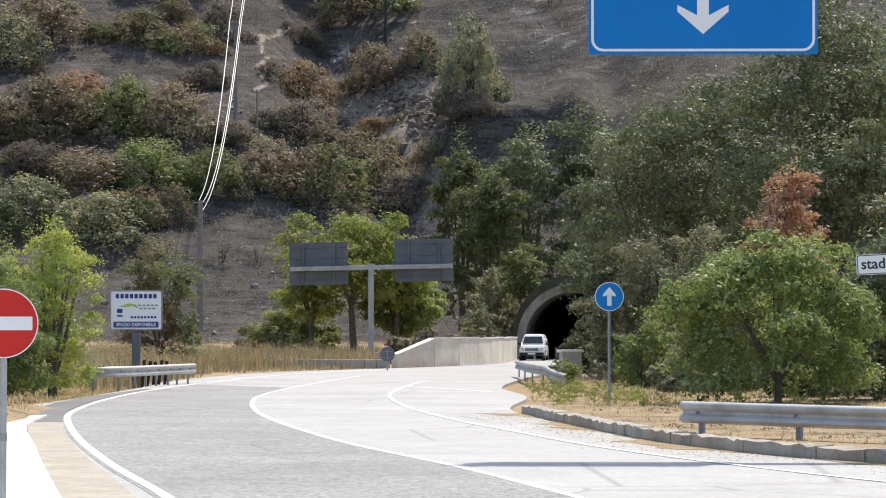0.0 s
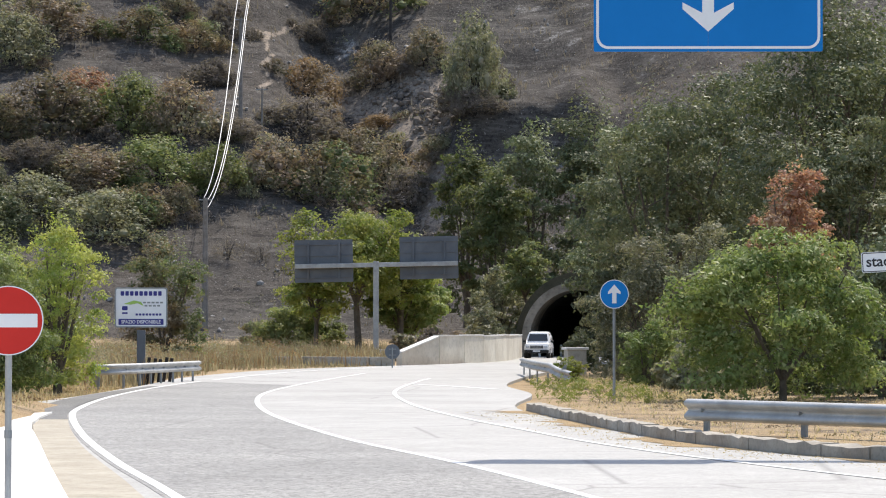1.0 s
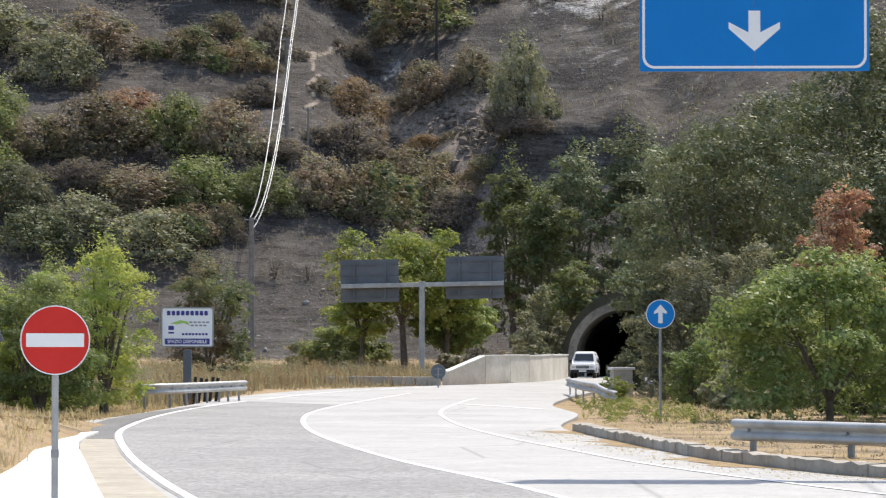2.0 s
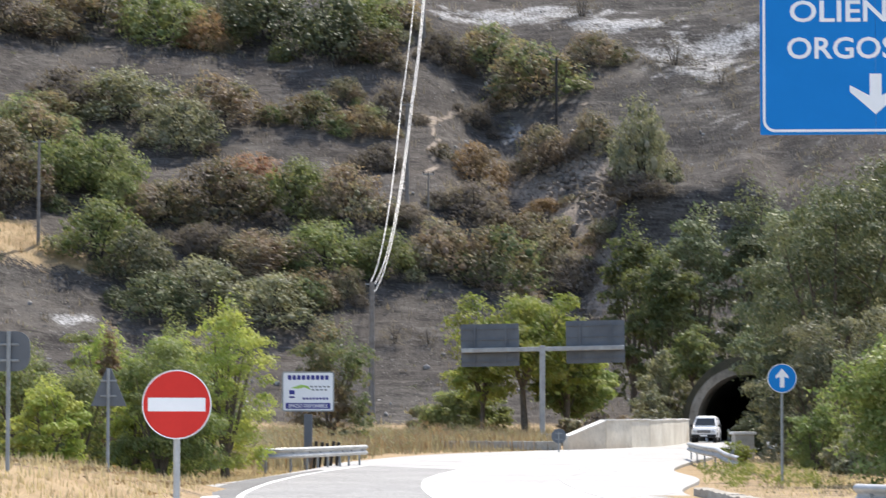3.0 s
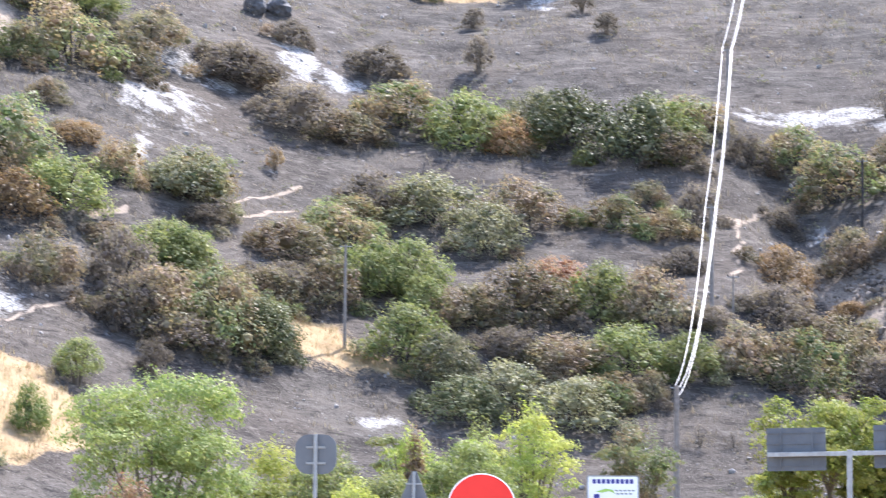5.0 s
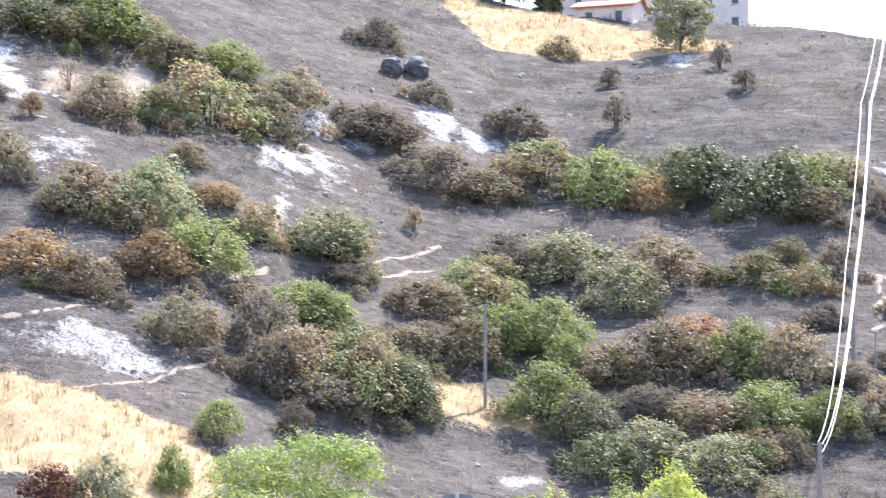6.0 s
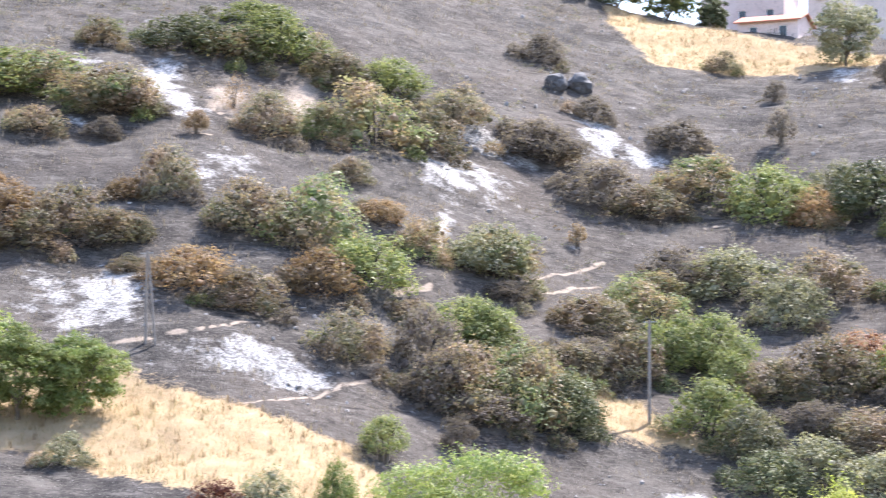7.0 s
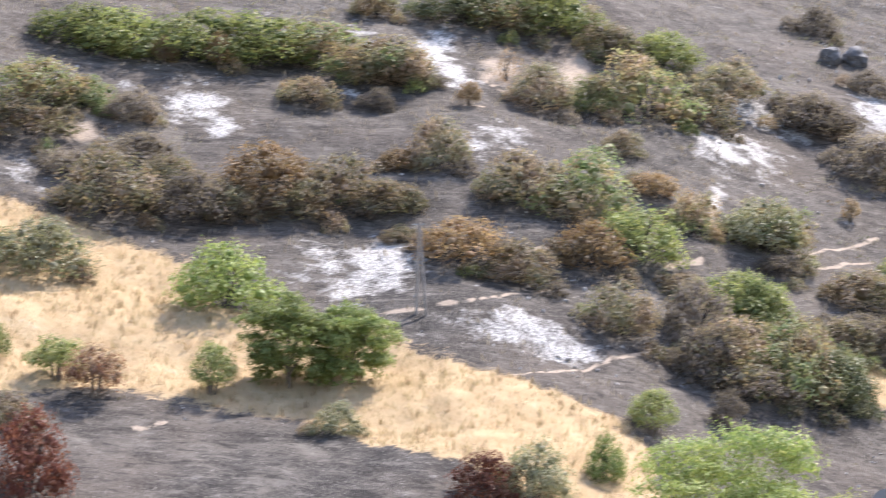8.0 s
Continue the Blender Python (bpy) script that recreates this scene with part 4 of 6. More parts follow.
def clips(top, parent, heights, r=0.035, y=0.05):
    for h in heights:
        bm = bmesh.new()
        box(bm, 0.12, 0.03, 0.03, pose(0, y - 0.03, h), 0.004)
        part("clamp", bm, STEEL, parent)


def lettering(text, height_m, depth, material, parent, x, y, z, width=0.0, align="CENTER"):
    """Raised letters in the built-in font, seen from -y; cap height in metres."""
    c = bpy.data.curves.new("lettering", "FONT")
    c.body, c.size, c.extrude, c.align_x, c.resolution_u = text, height_m / 0.69, depth, align, 3
    c.offset = height_m * 0.022
    ob = bpy.data.objects.new("lettering", c)
    scene.collection.objects.link(ob)
    me = bpy.data.meshes.new_from_object(ob.evaluated_get(bpy.context.evaluated_depsgraph_get()))
    bpy.data.objects.remove(ob)
    if width:
        xs = [v.co.x for v in me.vertices]
        k = width / (max(xs) - min(xs))
        for v in me.vertices:
            v.co.x *= k
    me.materials.clear()
    out = part("lettering", me, material, parent)
    out.matrix_local = pose(x, y, z, 90)
    return out


def no_entry():
    top = thing("road_sign", pose(-3.81, 25.7, 0.05, 0, 0, 6), "round red no-entry sign with a white bar", "road sign")
    bm = bmesh.new()
    post(bm, 1.92, 0.03)
    part("pole", bm, STEEL, top, "galvanised steel pole")
    bm = bmesh.new()
    tube(bm, (0, 0.05, 0.62), (0, 0.05, 0.69), 0.036, 0.036, 12)
    part("clamp", bm, OLD_STEEL, top)
    bm = bmesh.new()
    prism(bm, disc(0.302, 48), 0.024, pose(0, 0, 1.64))
    face = part("plate", bm, PANEL_BACK, top)
    bm = bmesh.new()
    prism(bm, disc(0.293, 48), 0.004, pose(0, -0.015, 1.64))
    part("red_disc", bm, RED, face)
    bm = bmesh.new()
    prism(bm, rounded(0.5, 0.118, 0.006, 2), 0.004, pose(0, -0.019, 1.64))
    part("white_bar", bm, WHITE, face)
    bm = bmesh.new()
    rim(bm, disc(0.302, 48), disc(0.292, 48), 0.006)
    r = part("rim", bm, WHITE, face)
    r.location = (0, -0.0165, 1.64)
    clips(top, face, (1.5, 1.78))


def straight_on():
    top = thing("road_sign", pose(3.45, 61.5, 0.15, 0, 0, 2), "round blue sign with a white arrow upward", "road sign")
    bm = bmesh.new()
    post(bm, 2.5, 0.03)
    part("pole", bm, OLD_STEEL, top, "thin grey steel pole")
    bm = bmesh.new()
    prism(bm, disc(0.30, 48), 0.024, pose(0, 0, 2.22))
    face = part("plate", bm, PANEL_BACK, top)
    bm = bmesh.new()
    prism(bm, disc(0.285, 48), 0.004, pose(0, -0.015, 2.22))
    part("blue_disc", bm, BLUE, face)
    bm = bmesh.new()
    rim(bm, disc(0.30, 48), disc(0.286, 48), 0.006)
    part("rim", bm, WHITE, face).location = (0, -0.0165, 2.22)
    bm = bmesh.new()
    up = [(-0.045, -0.19), (0.045, -0.19), (0.045, 0.03), (0.13, 0.0), (0.13, 0.05), (0, 0.2), (-0.13, 0.05), (-0.13, 0.0), (-0.045, 0.03)]
    prism(bm, up, 0.004, pose(0, -0.019, 2.22))
    part("arrow", bm, WHITE, face)
    clips(top, face, (2.1, 2.34))


def direction_sign():
    """The big blue board that hangs over the road from an arm."""
    top = thing("overhead_sign", pose(3.455, 39.3, 0, 0, 0, -1.0), "blue overhead direction sign with white letters and arrow", "road sign")
    W, H, Z = 3.04, 2.07, 6.35
    for s in (-1, 1):
        bm = bmesh.new()
        prism(bm, rounded(W / 2 - 0.004, H, 0.02, 2), 0.03, pose(s * W / 4, 0, Z))
        part("panel", bm, BLUE, top)
    bm = bmesh.new()
    rim(bm, rounded(W - 0.07, H - 0.07, 0.16), rounded(W - 0.14, H - 0.14, 0.13), 0.006)
    part("border", bm, WHITE, top).location = (0, -0.02, Z)
    lettering("OLIENA", 0.275, 0.002, WHITE, top, -1.14, -0.019, Z + 0.47, 1.62, "LEFT")
    lettering("ORGOSOLO", 0.275, 0.002, WHITE, top, 0.0, -0.019, Z - 0.02, 2.32)
    bm = bmesh.new()
    down = [(-0.078, 0.27), (0.078, 0.27), (0.078, -0.02), (0.34, 0.12), (0.34, 0.03), (0, -0.27), (-0.34, 0.03), (-0.34, 0.12), (-0.078, -0.02)]
    prism(bm, down, 0.004, pose(0, -0.018, Z - 0.5))
    part("arrow", bm, WHITE, top)
    for z in (-0.6, 0.0, 0.6):
        bm = bmesh.new()
        box(bm, W - 0.1, 0.05, 0.07, pose(0, 0.045, Z + z), 0.006)
        part("rail", bm, STEEL, top)
    for x in (-1.1, 1.1):
        bm = bmesh.new()
        box(bm, 0.1, 0.1, H + 0.1, pose(x, 0.12, Z + 0.2), 0.01)
        part("hanger", bm, STEEL, top)
    bm = bmesh.new()
    box(bm, 8.05, 0.35, 0.42, pose(2.625, 0.3, Z + 0.35), 0.02)
    part("arm", bm, STEEL, top)
    bm = bmesh.new()
    tube(bm, (6.6, 0.3, -0.3), (6.6, 0.3, Z + 0.7), 0.17, 0.13, 16)
    part("mast", bm, STEEL, top)
    bm = bmesh.new()
    box(bm, 0.6, 0.6, 0.04, pose(6.6, 0.3, 0.17), 0.01)
    part("base_plate", bm, OLD_STEEL, top)


def stadium_sign():
    top = thing("direction_plate", pose(6.265, 38.6, 0.155, 0, -3, 0), "white arrow plate with black letters on a pole", "road sign")
    bm = bmesh.new()
    prism(bm, rounded(1.25, 0.265, 0.03), 0.022, pose(-0.13, 0, 2.38))
    plate = part("plate", bm, WHITE, top)
    bm = bmesh.new()
    rim(bm, rounded(1.235, 0.25, 0.025), rounded(1.215, 0.23, 0.02), 0.004)
    part("border", bm, BLACK, plate).location = (-0.13, -0.012, 2.38)
    lettering("stad", 0.135, 0.002, BLACK, plate, -0.70, -0.013, 2.325, 0.0, "LEFT")
    for x in (-0.4, 0.35):
        bm = bmesh.new()
        tube(bm, (x + 0.45, 0.05, -0.3), (x + 0.45, 0.05, 2.5), 0.03, 0.03, 10)
        part("pole", bm, OLD_STEEL, top)


def advert_board():
    top = thing("billboard", pose(-9.42, 91, -0.123, 0, 0, 3) @ Matrix.Scale(1.077, 4), "small white advertising board on a grey post", "billboard")
    bm = bmesh.new()
    box(bm, 0.24, 0.14, 1.75, pose(0.0, 0.08, 0.75), 0.01)
    part("post", bm, PANEL_BACK, top, "grey steel post")
    W, H, Z = 1.47, 1.12, 2.27
    bm = bmesh.new()
    prism(bm, rounded(W, H, 0.06), 0.06, pose(0, 0, Z))
    plate = part("panel", bm, WHITE, top)
    bm = bmesh.new()
    rim(bm, rounded(W + 0.02, H + 0.02, 0.07), rounded(W - 0.05, H - 0.05, 0.05), 0.08)
    part("frame", bm, OLD_STEEL, plate).location = (0, 0, Z)

    def bar(x, z, w, h, m, name="print_bar"):
        b = bmesh.new()
        prism(b, rounded(w, h, min(w, h) * 0.2, 2), 0.003, pose(x, -0.033, Z + z))
        part(name, b, m, plate)
    for i in range(9):                                   # the firm's name, as plain bars
        bar(-0.53 + i * 0.133, 0.40, 0.1, 0.13, NAVY)
    lime = bmesh.new()
    prism(lime, [(-0.5, 0.10), (-0.2, 0.2), (0.0, 0.16), (0.08, 0.04), (-0.1, 0.12), (-0.3, 0.08)], 0.003, pose(0, -0.033, Z))
    part("logo_shape", lime, LIME, plate)
    bar(-0.46, -0.02, 0.16, 0.12, NAVY)
    bar(-0.46, -0.16, 0.16, 0.05, NAVY)
    for z, x, n in ((0.14, 0.32, 5), (0.05, 0.36, 4)):
        for i in range(n):
            bar(x - 0.22 + i * 0.12, z, 0.085, 0.045, OLD_STEEL)
    for i in range(8):
        bar(-0.12 + i * 0.095, -0.2, 0.07, 0.06, NAVY)
    b = bmesh.new()
    prism(b, rounded(1.28, 0.17, 0.02), 0.003, pose(0, -0.033, Z - 0.41))
    part("print_band", b, NAVY, plate)
    lettering("SPAZIO DISPONIBILE", 0.095, 0.001, WHITE, plate, 0, -0.036, Z - 0.455, 1.12)


def gantry():
    """Two boards on a T-shaped mast, seen from behind."""
    top = thing("gantry_sign", pose(-4.15, 171, 0, 0, 0, 0), "grey backs of two boards on a steel T mast", "road sign")
    bm = bmesh.new()
    box(bm, 0.32, 0.32, 5.75, pose(0, 0, 2.75), 0.02)
    part("mast", bm, STEEL, top)
    bm = bmesh.new()
    box(bm, 9.4, 0.26, 0.26, pose(0.02, 0, 5.42, 0, -1.2, 0), 0.02)
    part("crossbeam", bm, STEEL, top)
    bm = bmesh.new()
    box(bm, 0.7, 0.7, 0.12, pose(0, 0, 0.05), 0.02)
    part("base_plate", bm, CONCRETE, top)
    for x, z in ((-3.03, 5.65), (3.05, 5.85)):
        frame_ = bmesh.new()
        prism(frame_, rounded(3.38, 2.46, 0.06), 0.05, pose(x, 0.3, z, 0, -1.2, 0))
        board = part("board", frame_, PANEL_BACK, top)
        for i in range(4):
            b = bmesh.new()
            box(b, 3.3, 0.06, 0.06, pose(x, 0.25, z - 0.95 + i * 0.63, 0, -1.2, 0), 0.006)
            part("stiffener", b, PANEL_BACK, board)
        for i in range(2):
            b = bmesh.new()
            box(b, 0.1, 0.1, 2.2, pose(x - 0.9 + i * 1.8, 0.2, z), 0.008)
            part("bracket", b, PANEL_BACK, board)
    b = bmesh.new()
    box(b, 1.2, 0.5, 0.5, pose(0.3, -0.2, 0.3), 0.05)
    part("footing", b, CONCRETE, top)


def sign_back(x, y, z, outline, pole_h, label, turn=0.0, lean=0.0):
    z -= ground_z(x, y)
    pole_h -= ground_z(x, y)
    top = thing("road_sign", pose(x, y, ground_z(x, y), 0, lean, turn), label, "road sign", "backs of road signs")
    bm = bmesh.new()
    tube(bm, (0, -0.04, -0.3), (0, -0.04, pole_h), 0.032, 0.032, 10)
    part("pole", bm, OLD_STEEL, top)
    bm = bmesh.new()
    prism(bm, [(a, b + z) for a, b in outline], 0.02, pose(0, 0.01, 0))
    plate = part("plate", bm, PANEL_BACK, top)
    zs = [b for _, b in outline]
    for h in (min(zs) * 0.45, max(zs) * 0.35):
        bm = bmesh.new()
        box(bm, 0.3, 0.025, 0.035, pose(0, -0.012, z + h), 0.004)
        part("stiffener", bm, OLD_STEEL, plate)
    return top


no_entry()
straight_on()
direction_sign()
stadium_sign()
advert_board()
gantry()
sign_back(-9.08, 44.1, 2.55, rounded(0.64, 0.60, 0.2, 4), 2.85, "grey back of a rounded square road sign")
sign_back(-9.3, 54.2, 2.1, [(-0.33, -0.34), (0.33, -0.34), (0.04, 0.36), (-0.04, 0.36)], 2.45, "grey back of a triangular road sign")
sign_back(-2.38, 127, 0.72, disc(0.32, 24), 0.9, "grey back of a round sign near the wall")

# ---------------------------------------------------------------- power line
def power_pole(x, y, h, r, label, arms=1, twin=False, material=None):
    top = thing("power_pole", pose(x, y, ground_z(x, y)), label, "utility pole", "poles of the power line")
    bm = bmesh.new()
    tube(bm, (0, 0, -0.5), (0, 0, h), r, r * 0.7, 12)
    part("shaft", bm, material or POLE_WOOD, top)
    if twin:
        bm = bmesh.new()
        tube(bm, (0.8, 0, -0.5), (0.1, 0, h), r * 0.8, r * 0.6, 10)
        part("strut", bm, material or POLE_WOOD, top)
    for i in range(arms):
        bm = bmesh.new()
        box(bm, 1.0, 0.08, 0.08, pose(0.0, 0, h - 0.15 - i * 0.9), 0.01)
        arm = part("crossarm", bm, OLD_STEEL, top)
        for s in (-0.42, 0.0, 0.42):
            b = bmesh.new()
            tube(b, (s, 0, h - 0.11 - i * 0.9), (s, 0, h + 0.1 - i * 0.9), 0.05, 0.035, 8)
            part("insulator", b, BLACK, arm)
    return top


P = [(-17.4, 212.4, 9.4, 0.24), (-17.3, 246.8, 9.3, 0.19), (-18.5, 286.6, 9.2, 0.18), (-19.0, 339.0, 9.0, 0.18)]
heads = []
for x, y, h, r in P:
    power_pole(x, y, h, r, "tall weathered power pole carrying bright cables", material=None)
    heads.append(Vector((x, y, ground_z(x, y) + h)))
power_pole(-5.3, 272.5, 6.6, 0.15, "dark thin pole on the burnt slope", 1, material=CHAR)
power_pole(-15.6, 248.1, 3.3, 0.09, "short thin pole among burnt shrubs", 1)
power_pole(-45.4, 231.4, 8.3, 0.15, "weathered wooden pole in a patch of dry grass", 1)
power_pole(-79.6, 209.1, 6.9, 0.12, "leaning pair of weathered wooden poles", 1, True)


def cable(a, b, sag, r, label):
    a, b = Vector(a), Vector(b)
    side = Vector((b.y - a.y, a.x - b.x, 0)).normalized()
    v, f = [], []
    for i in range(33):
        t = i / 32
        p = a.lerp(b, t) - Vector((0, 0, sag * 4 * t * (1 - t)))
        for k in range(6):
            v.append(p + side * r * math.cos(k * math.pi / 3) + Vector((0, 0, r * math.sin(k * math.pi / 3))))
    for i in range(32):
        for k in range(6):
            f.append((i * 6 + k, i * 6 + (k + 1) % 6, i * 6 + 6 + (k + 1) % 6, i * 6 + 6 + k))
    me = mesh_from("power_cable", v, f, [CABLE], flat=False)
    tagged(new("power_cable", me), label, "cable", "cables of the power line")


# three cables: one hangs apart on the near side of the arms, two together on the other
for (a, b), sag in zip(zip(heads, heads[1:]), (2.7, 1.3, 1.5)):
    for off, near, low, extra in ((-0.5, -0.1, 0.0, 0.0), (0.33, 0.08, 0.25, 0.25), (0.47, 0.12, 0.75, 0.3)):
        first = Vector((near, 0, -low)) if a.y < 220 else Vector((off, 0, 0.05))
        cable(a + first, b + Vector((off, 0, 0.05)), sag + extra, 0.033, "bright sagging power cable between poles")

# ---------------------------------------------------------------- trees
WOOD = "trees of the roadside wood"
tree("oak_tree", 8.3, 110, 8.2, 10.3, "dark", "broad dark-green oak beside the road", 1, 12500, 0.13, 0.22, group=WOOD, lobes_n=48)
tree("oak_tree", 13.6, 101, 9.0, 12.2, "oak", "tall green oak at the wood's edge", 2, 17400, 0.13, 0.25, group=WOOD, lobes_n=50)
tree("oak_tree", 11.0, 118, 7.5, 11.4, "dark", "dark-green oak within the wood", 3, 12500, 0.13, 0.2, group=WOOD, lobes_n=44)
tree("oak_tree", 8.6, 140, 5.6, 10.0, "oak", "green oak over the tunnel road", 4, 11600, 0.14, 0.25, group=WOOD)
tree("oak_tree", 10.2, 152, 6.2, 9.3, "dark", "dark oak shading the tunnel mouth", 5, 11600, 0.15, 0.42, group=WOOD)
tree("oak_tree", 13.5, 150, 9, 12.0, "dark", "dark oak behind the wood's edge", 6, 10600, 0.16, 0.15, group=WOOD)
tree("oak_tree", 19, 125, 9, 14.0, "oak", "high green oak in the wood", 7, 11600, 0.15, 0.2, group=WOOD)
tree("oak_tree", 9.0, 128, 7.0, 10.5, "oak", "rounded green oak in the wood", 8, 11600, 0.14, 0.2, group=WOOD)
tree("oak_tree", 15.0, 112, 7.0, 12.6, "dark", "dark-leaved oak in the wood", 9, 10600, 0.14, 0.15, group=WOOD)
tree("oak_tree", 3.2, 200, 6.0, 11.0, "green", "green tree on the bank over the tunnel", 10, 8100, 0.18, 0.15, group=WOOD, z=1.0)
tree("oak_tree", 1.4, 212, 5.5, 12.5, "green", "pale green tree on the slope", 11, 7200, 0.19, 0.12, group=WOOD, z=2.0)
tree("oak_tree", 5.8, 204, 7.0, 13.5, "oak", "green oak on the bank over the tunnel", 12, 12100, 0.18, 0.12, group=WOOD, z=1.5)
tree("oak_tree", 10.0, 206, 8.0, 14.0, "dark", "dark oak above the tunnel", 13, 12100, 0.19, 0.12, group=WOOD, z=3.0)
tree("oak_tree", 3.4, 191, 5.0, 5.6, "grey", "olive-green scrub tree by the portal", 14, 7200, 0.15, 0.06, group=WOOD, z=0.0)
tree("oak_tree", 11.9, 170, 6.6, 9.0, "dark", "dark tree beside the tunnel mouth", 15, 10900, 0.16, 0.1, group=WOOD)
tree("dried_tree", 10.4, 90, 3.1, 6.3, "rust", "dried tree with rust-red leaves", 16, 5600, 0.10, 0.3, group=WOOD)
tree("young_oak", 6.95, 61.5, 5.0, 3.35, "fresh", "bushy green young oak on the verge", 17, 15000, 0.085, 0.14, z=0.1, group=WOOD, lobes_n=44, trunk_r=0.1)
tree("young_oak", 9.6, 65, 3.4, 3.6, "oak", "bushy green oak near the guard rail", 18, 9000, 0.09, 0.08, z=0.1, group=WOOD, lobes_n=42)
tree("scrub_tree", 5.85, 86, 3.5, 4.3, "grey", "grey-green scrub tree beside the road", 19, 11700, 0.075, 0.06, group=WOOD)
tree("scrub_tree", 7.6, 88, 3.2, 4.6, "grey", "grey-green dusty scrub tree in the wood", 20, 9000, 0.08, 0.06, group=WOOD)
tree("green_bush", 5.5, 79, 2.0, 2.0, "fresh", "round green bush at the wood's edge", 21, 5400, 0.06, 0.05, group=WOOD)
tree("oak_tree", 12.4, 95, 6.0, 8.6, "dark", "dark oak behind the dried tree", 22, 11600, 0.12, 0.1, group=WOOD)
tree("oak_tree", 7.8, 128, 3.6, 5.2, "dark", "small dark oak by the tunnel road", 23, 8500, 0.12, 0.1, group=WOOD)
tree("green_bush", 3.95, 96, 1.1, 0.9, "lime", "small yellow-green bush by the short guard rail", 24, 2200, 0.05, 0.02)

tree("oak_tree", 9.3, 160, 5.2, 6.4, "dark", "dark oak leaning over the tunnel road", 25, 9000, 0.13, 0.1, group=WOOD)

LEFT = "trees of the left verge"
tree("tree_of_heaven", -5.4, 181, 9.8, 8.7, "lime", "yellow-green spreading tree on several stems", 31, 11000, 0.19, 0.40, group=LEFT)
tree("tree_of_heaven", -2.2, 186, 5.0, 4.9, "fresh", "green leafy tree behind the mast", 32, 6300, 0.17, 0.25, group=LEFT)
tree("green_bush", -9.8, 188, 5.0, 3.3, "green", "green bush at the hill's foot", 33, 6300, 0.15, 0.05, group=LEFT)
tree("green_bush", -13.0, 150, 1.7, 0.9, "lime", "low yellow-green bush in tall dry grass", 34, 2200, 0.09, 0.02, group=LEFT)
tree("scrub_tree", -14.4, 150, 4.9, 6.4, "mixed", "olive-brown scrub tree at the hill's foot", 35, 7900, 0.12, 0.06, group=LEFT)
tree("young_poplar", -10.1, 77, 2.9, 4.7, "lime", "slender yellow-green young poplar", 36, 9500, 0.062, 0.1, group=LEFT)
tree("young_poplar", -11.6, 78, 2.0, 3.9, "lime", "yellowing young poplar on the verge", 37, 6300, 0.062, 0.1, group=LEFT)
tree("green_bush", -10.0, 65, 2.9, 2.9, "fresh", "dense fresh green bush behind the no-entry sign", 38, 12600, 0.06, 0.04, group=LEFT, lobes_n=42)
tree("green_bush", -11.25, 82, 2.5, 3.6, "fresh", "tall dense green bush under the poplars", 44, 9000, 0.07, 0.03, group=LEFT, lobes_n=44)
tree("green_bush", -12.6, 80, 2.4, 3.0, "green", "leafy green bush under the poplars", 45, 6000, 0.07, 0.03, group=LEFT)
tree("green_bush", -12.3, 68, 2.4, 2.6, "green", "dark green bush behind the sign backs", 39, 7200, 0.06, 0.05, group=LEFT)
tree("green_bush", -14.6, 84, 3.0, 4.1, "green", "loose green bush on the verge", 40, 7200, 0.08, 0.06, group=LEFT)
tree("field_tree", -19.0, 72.5, 5.5, 5.0, "fresh", "broad green tree on the dry bank", 41, 19000, 0.08, 0.08, group=LEFT, lobes_n=46)
tree("green_bush", -16.3, 73, 2.6, 2.6, "lime", "low yellow-green bush on the dry bank", 42, 6300, 0.065, 0.03, group=LEFT)
tree("green_bush", -18.0, 66, 2.0, 2.3, "rust", "low bush with rust-brown leaves on the bank", 43, 3600, 0.06, 0.03, group=LEFT)

FIELD = "trees of the upper field"
tree("field_tree", -84.0, 195.5, 8.0, 6.4, "fresh", "round green tree on the dry field", 51, 14000, 0.17, 0.14, group=FIELD)
tree("field_tree", -80.2, 197.5, 7.2, 5.8, "fresh", "second round green tree on the dry field", 52, 14000, 0.17, 0.12, group=FIELD)
tree("field_tree", -42.8, 335.0, 8.4, 7.6, "grey", "grey-green tree at the field's edge", 53, 7200, 0.22, 0.14, group=FIELD)
for i, (x, y, w, h, kind) in enumerate([(-10.9, 71, 2.2, 3.4, "fresh"), (-13.0, 76, 2.4, 3.9, "lime"), (-14.3, 70, 2.2, 3.3, "green"), (-11.9, 62, 1.9, 2.1, "lime"),
                                        (-15.6, 78, 2.4, 3.6, "green"), (-12.2, 82, 2.2, 4.2, "green"), (-17.4, 80, 3.0, 3.6, "lime"), (-10.6, 66.5, 2.0, 2.4, "lime")]):
    tree("verge_bush", x, y, w, h, kind, "loose leafy bush of the verge thicket", 60 + i, 6700, 0.06, 0.04, group=LEFT)
tree("yellowing_poplar", -12.6, 73.5, 0.9, 3.7, "ochre", "narrow poplar with yellow autumn leaves", 75, 2300, 0.06, 0.15, group=LEFT)
for i, (x, y, w, h) in enumerate([(-66.5, 352, 6.5, 5.0), (-72.5, 351, 7.0, 5.4), (-78.0, 349, 6.5, 5.2), (-61.5, 354, 5.0, 3.6)]):
    tree("hilltop_tree", x, y, w, h, "dark" if i % 2 else "green", "dark green tree beside the hilltop houses", 90 + i, 4000, 0.26, 0.05, group=FIELD)
tree("portal_scrub", 9.6, 180.6, 6.0, 4.4, "oak", "leafy scrub hanging over the tunnel portal", 96, 6300, 0.15, 0.02, z=3.2, group=WOOD)
tree("portal_scrub", 5.0, 187.5, 3.6, 3.4, "green", "green scrub on the tunnel's shoulder", 97, 4000, 0.14, 0.02, z=3.6, group=WOOD)
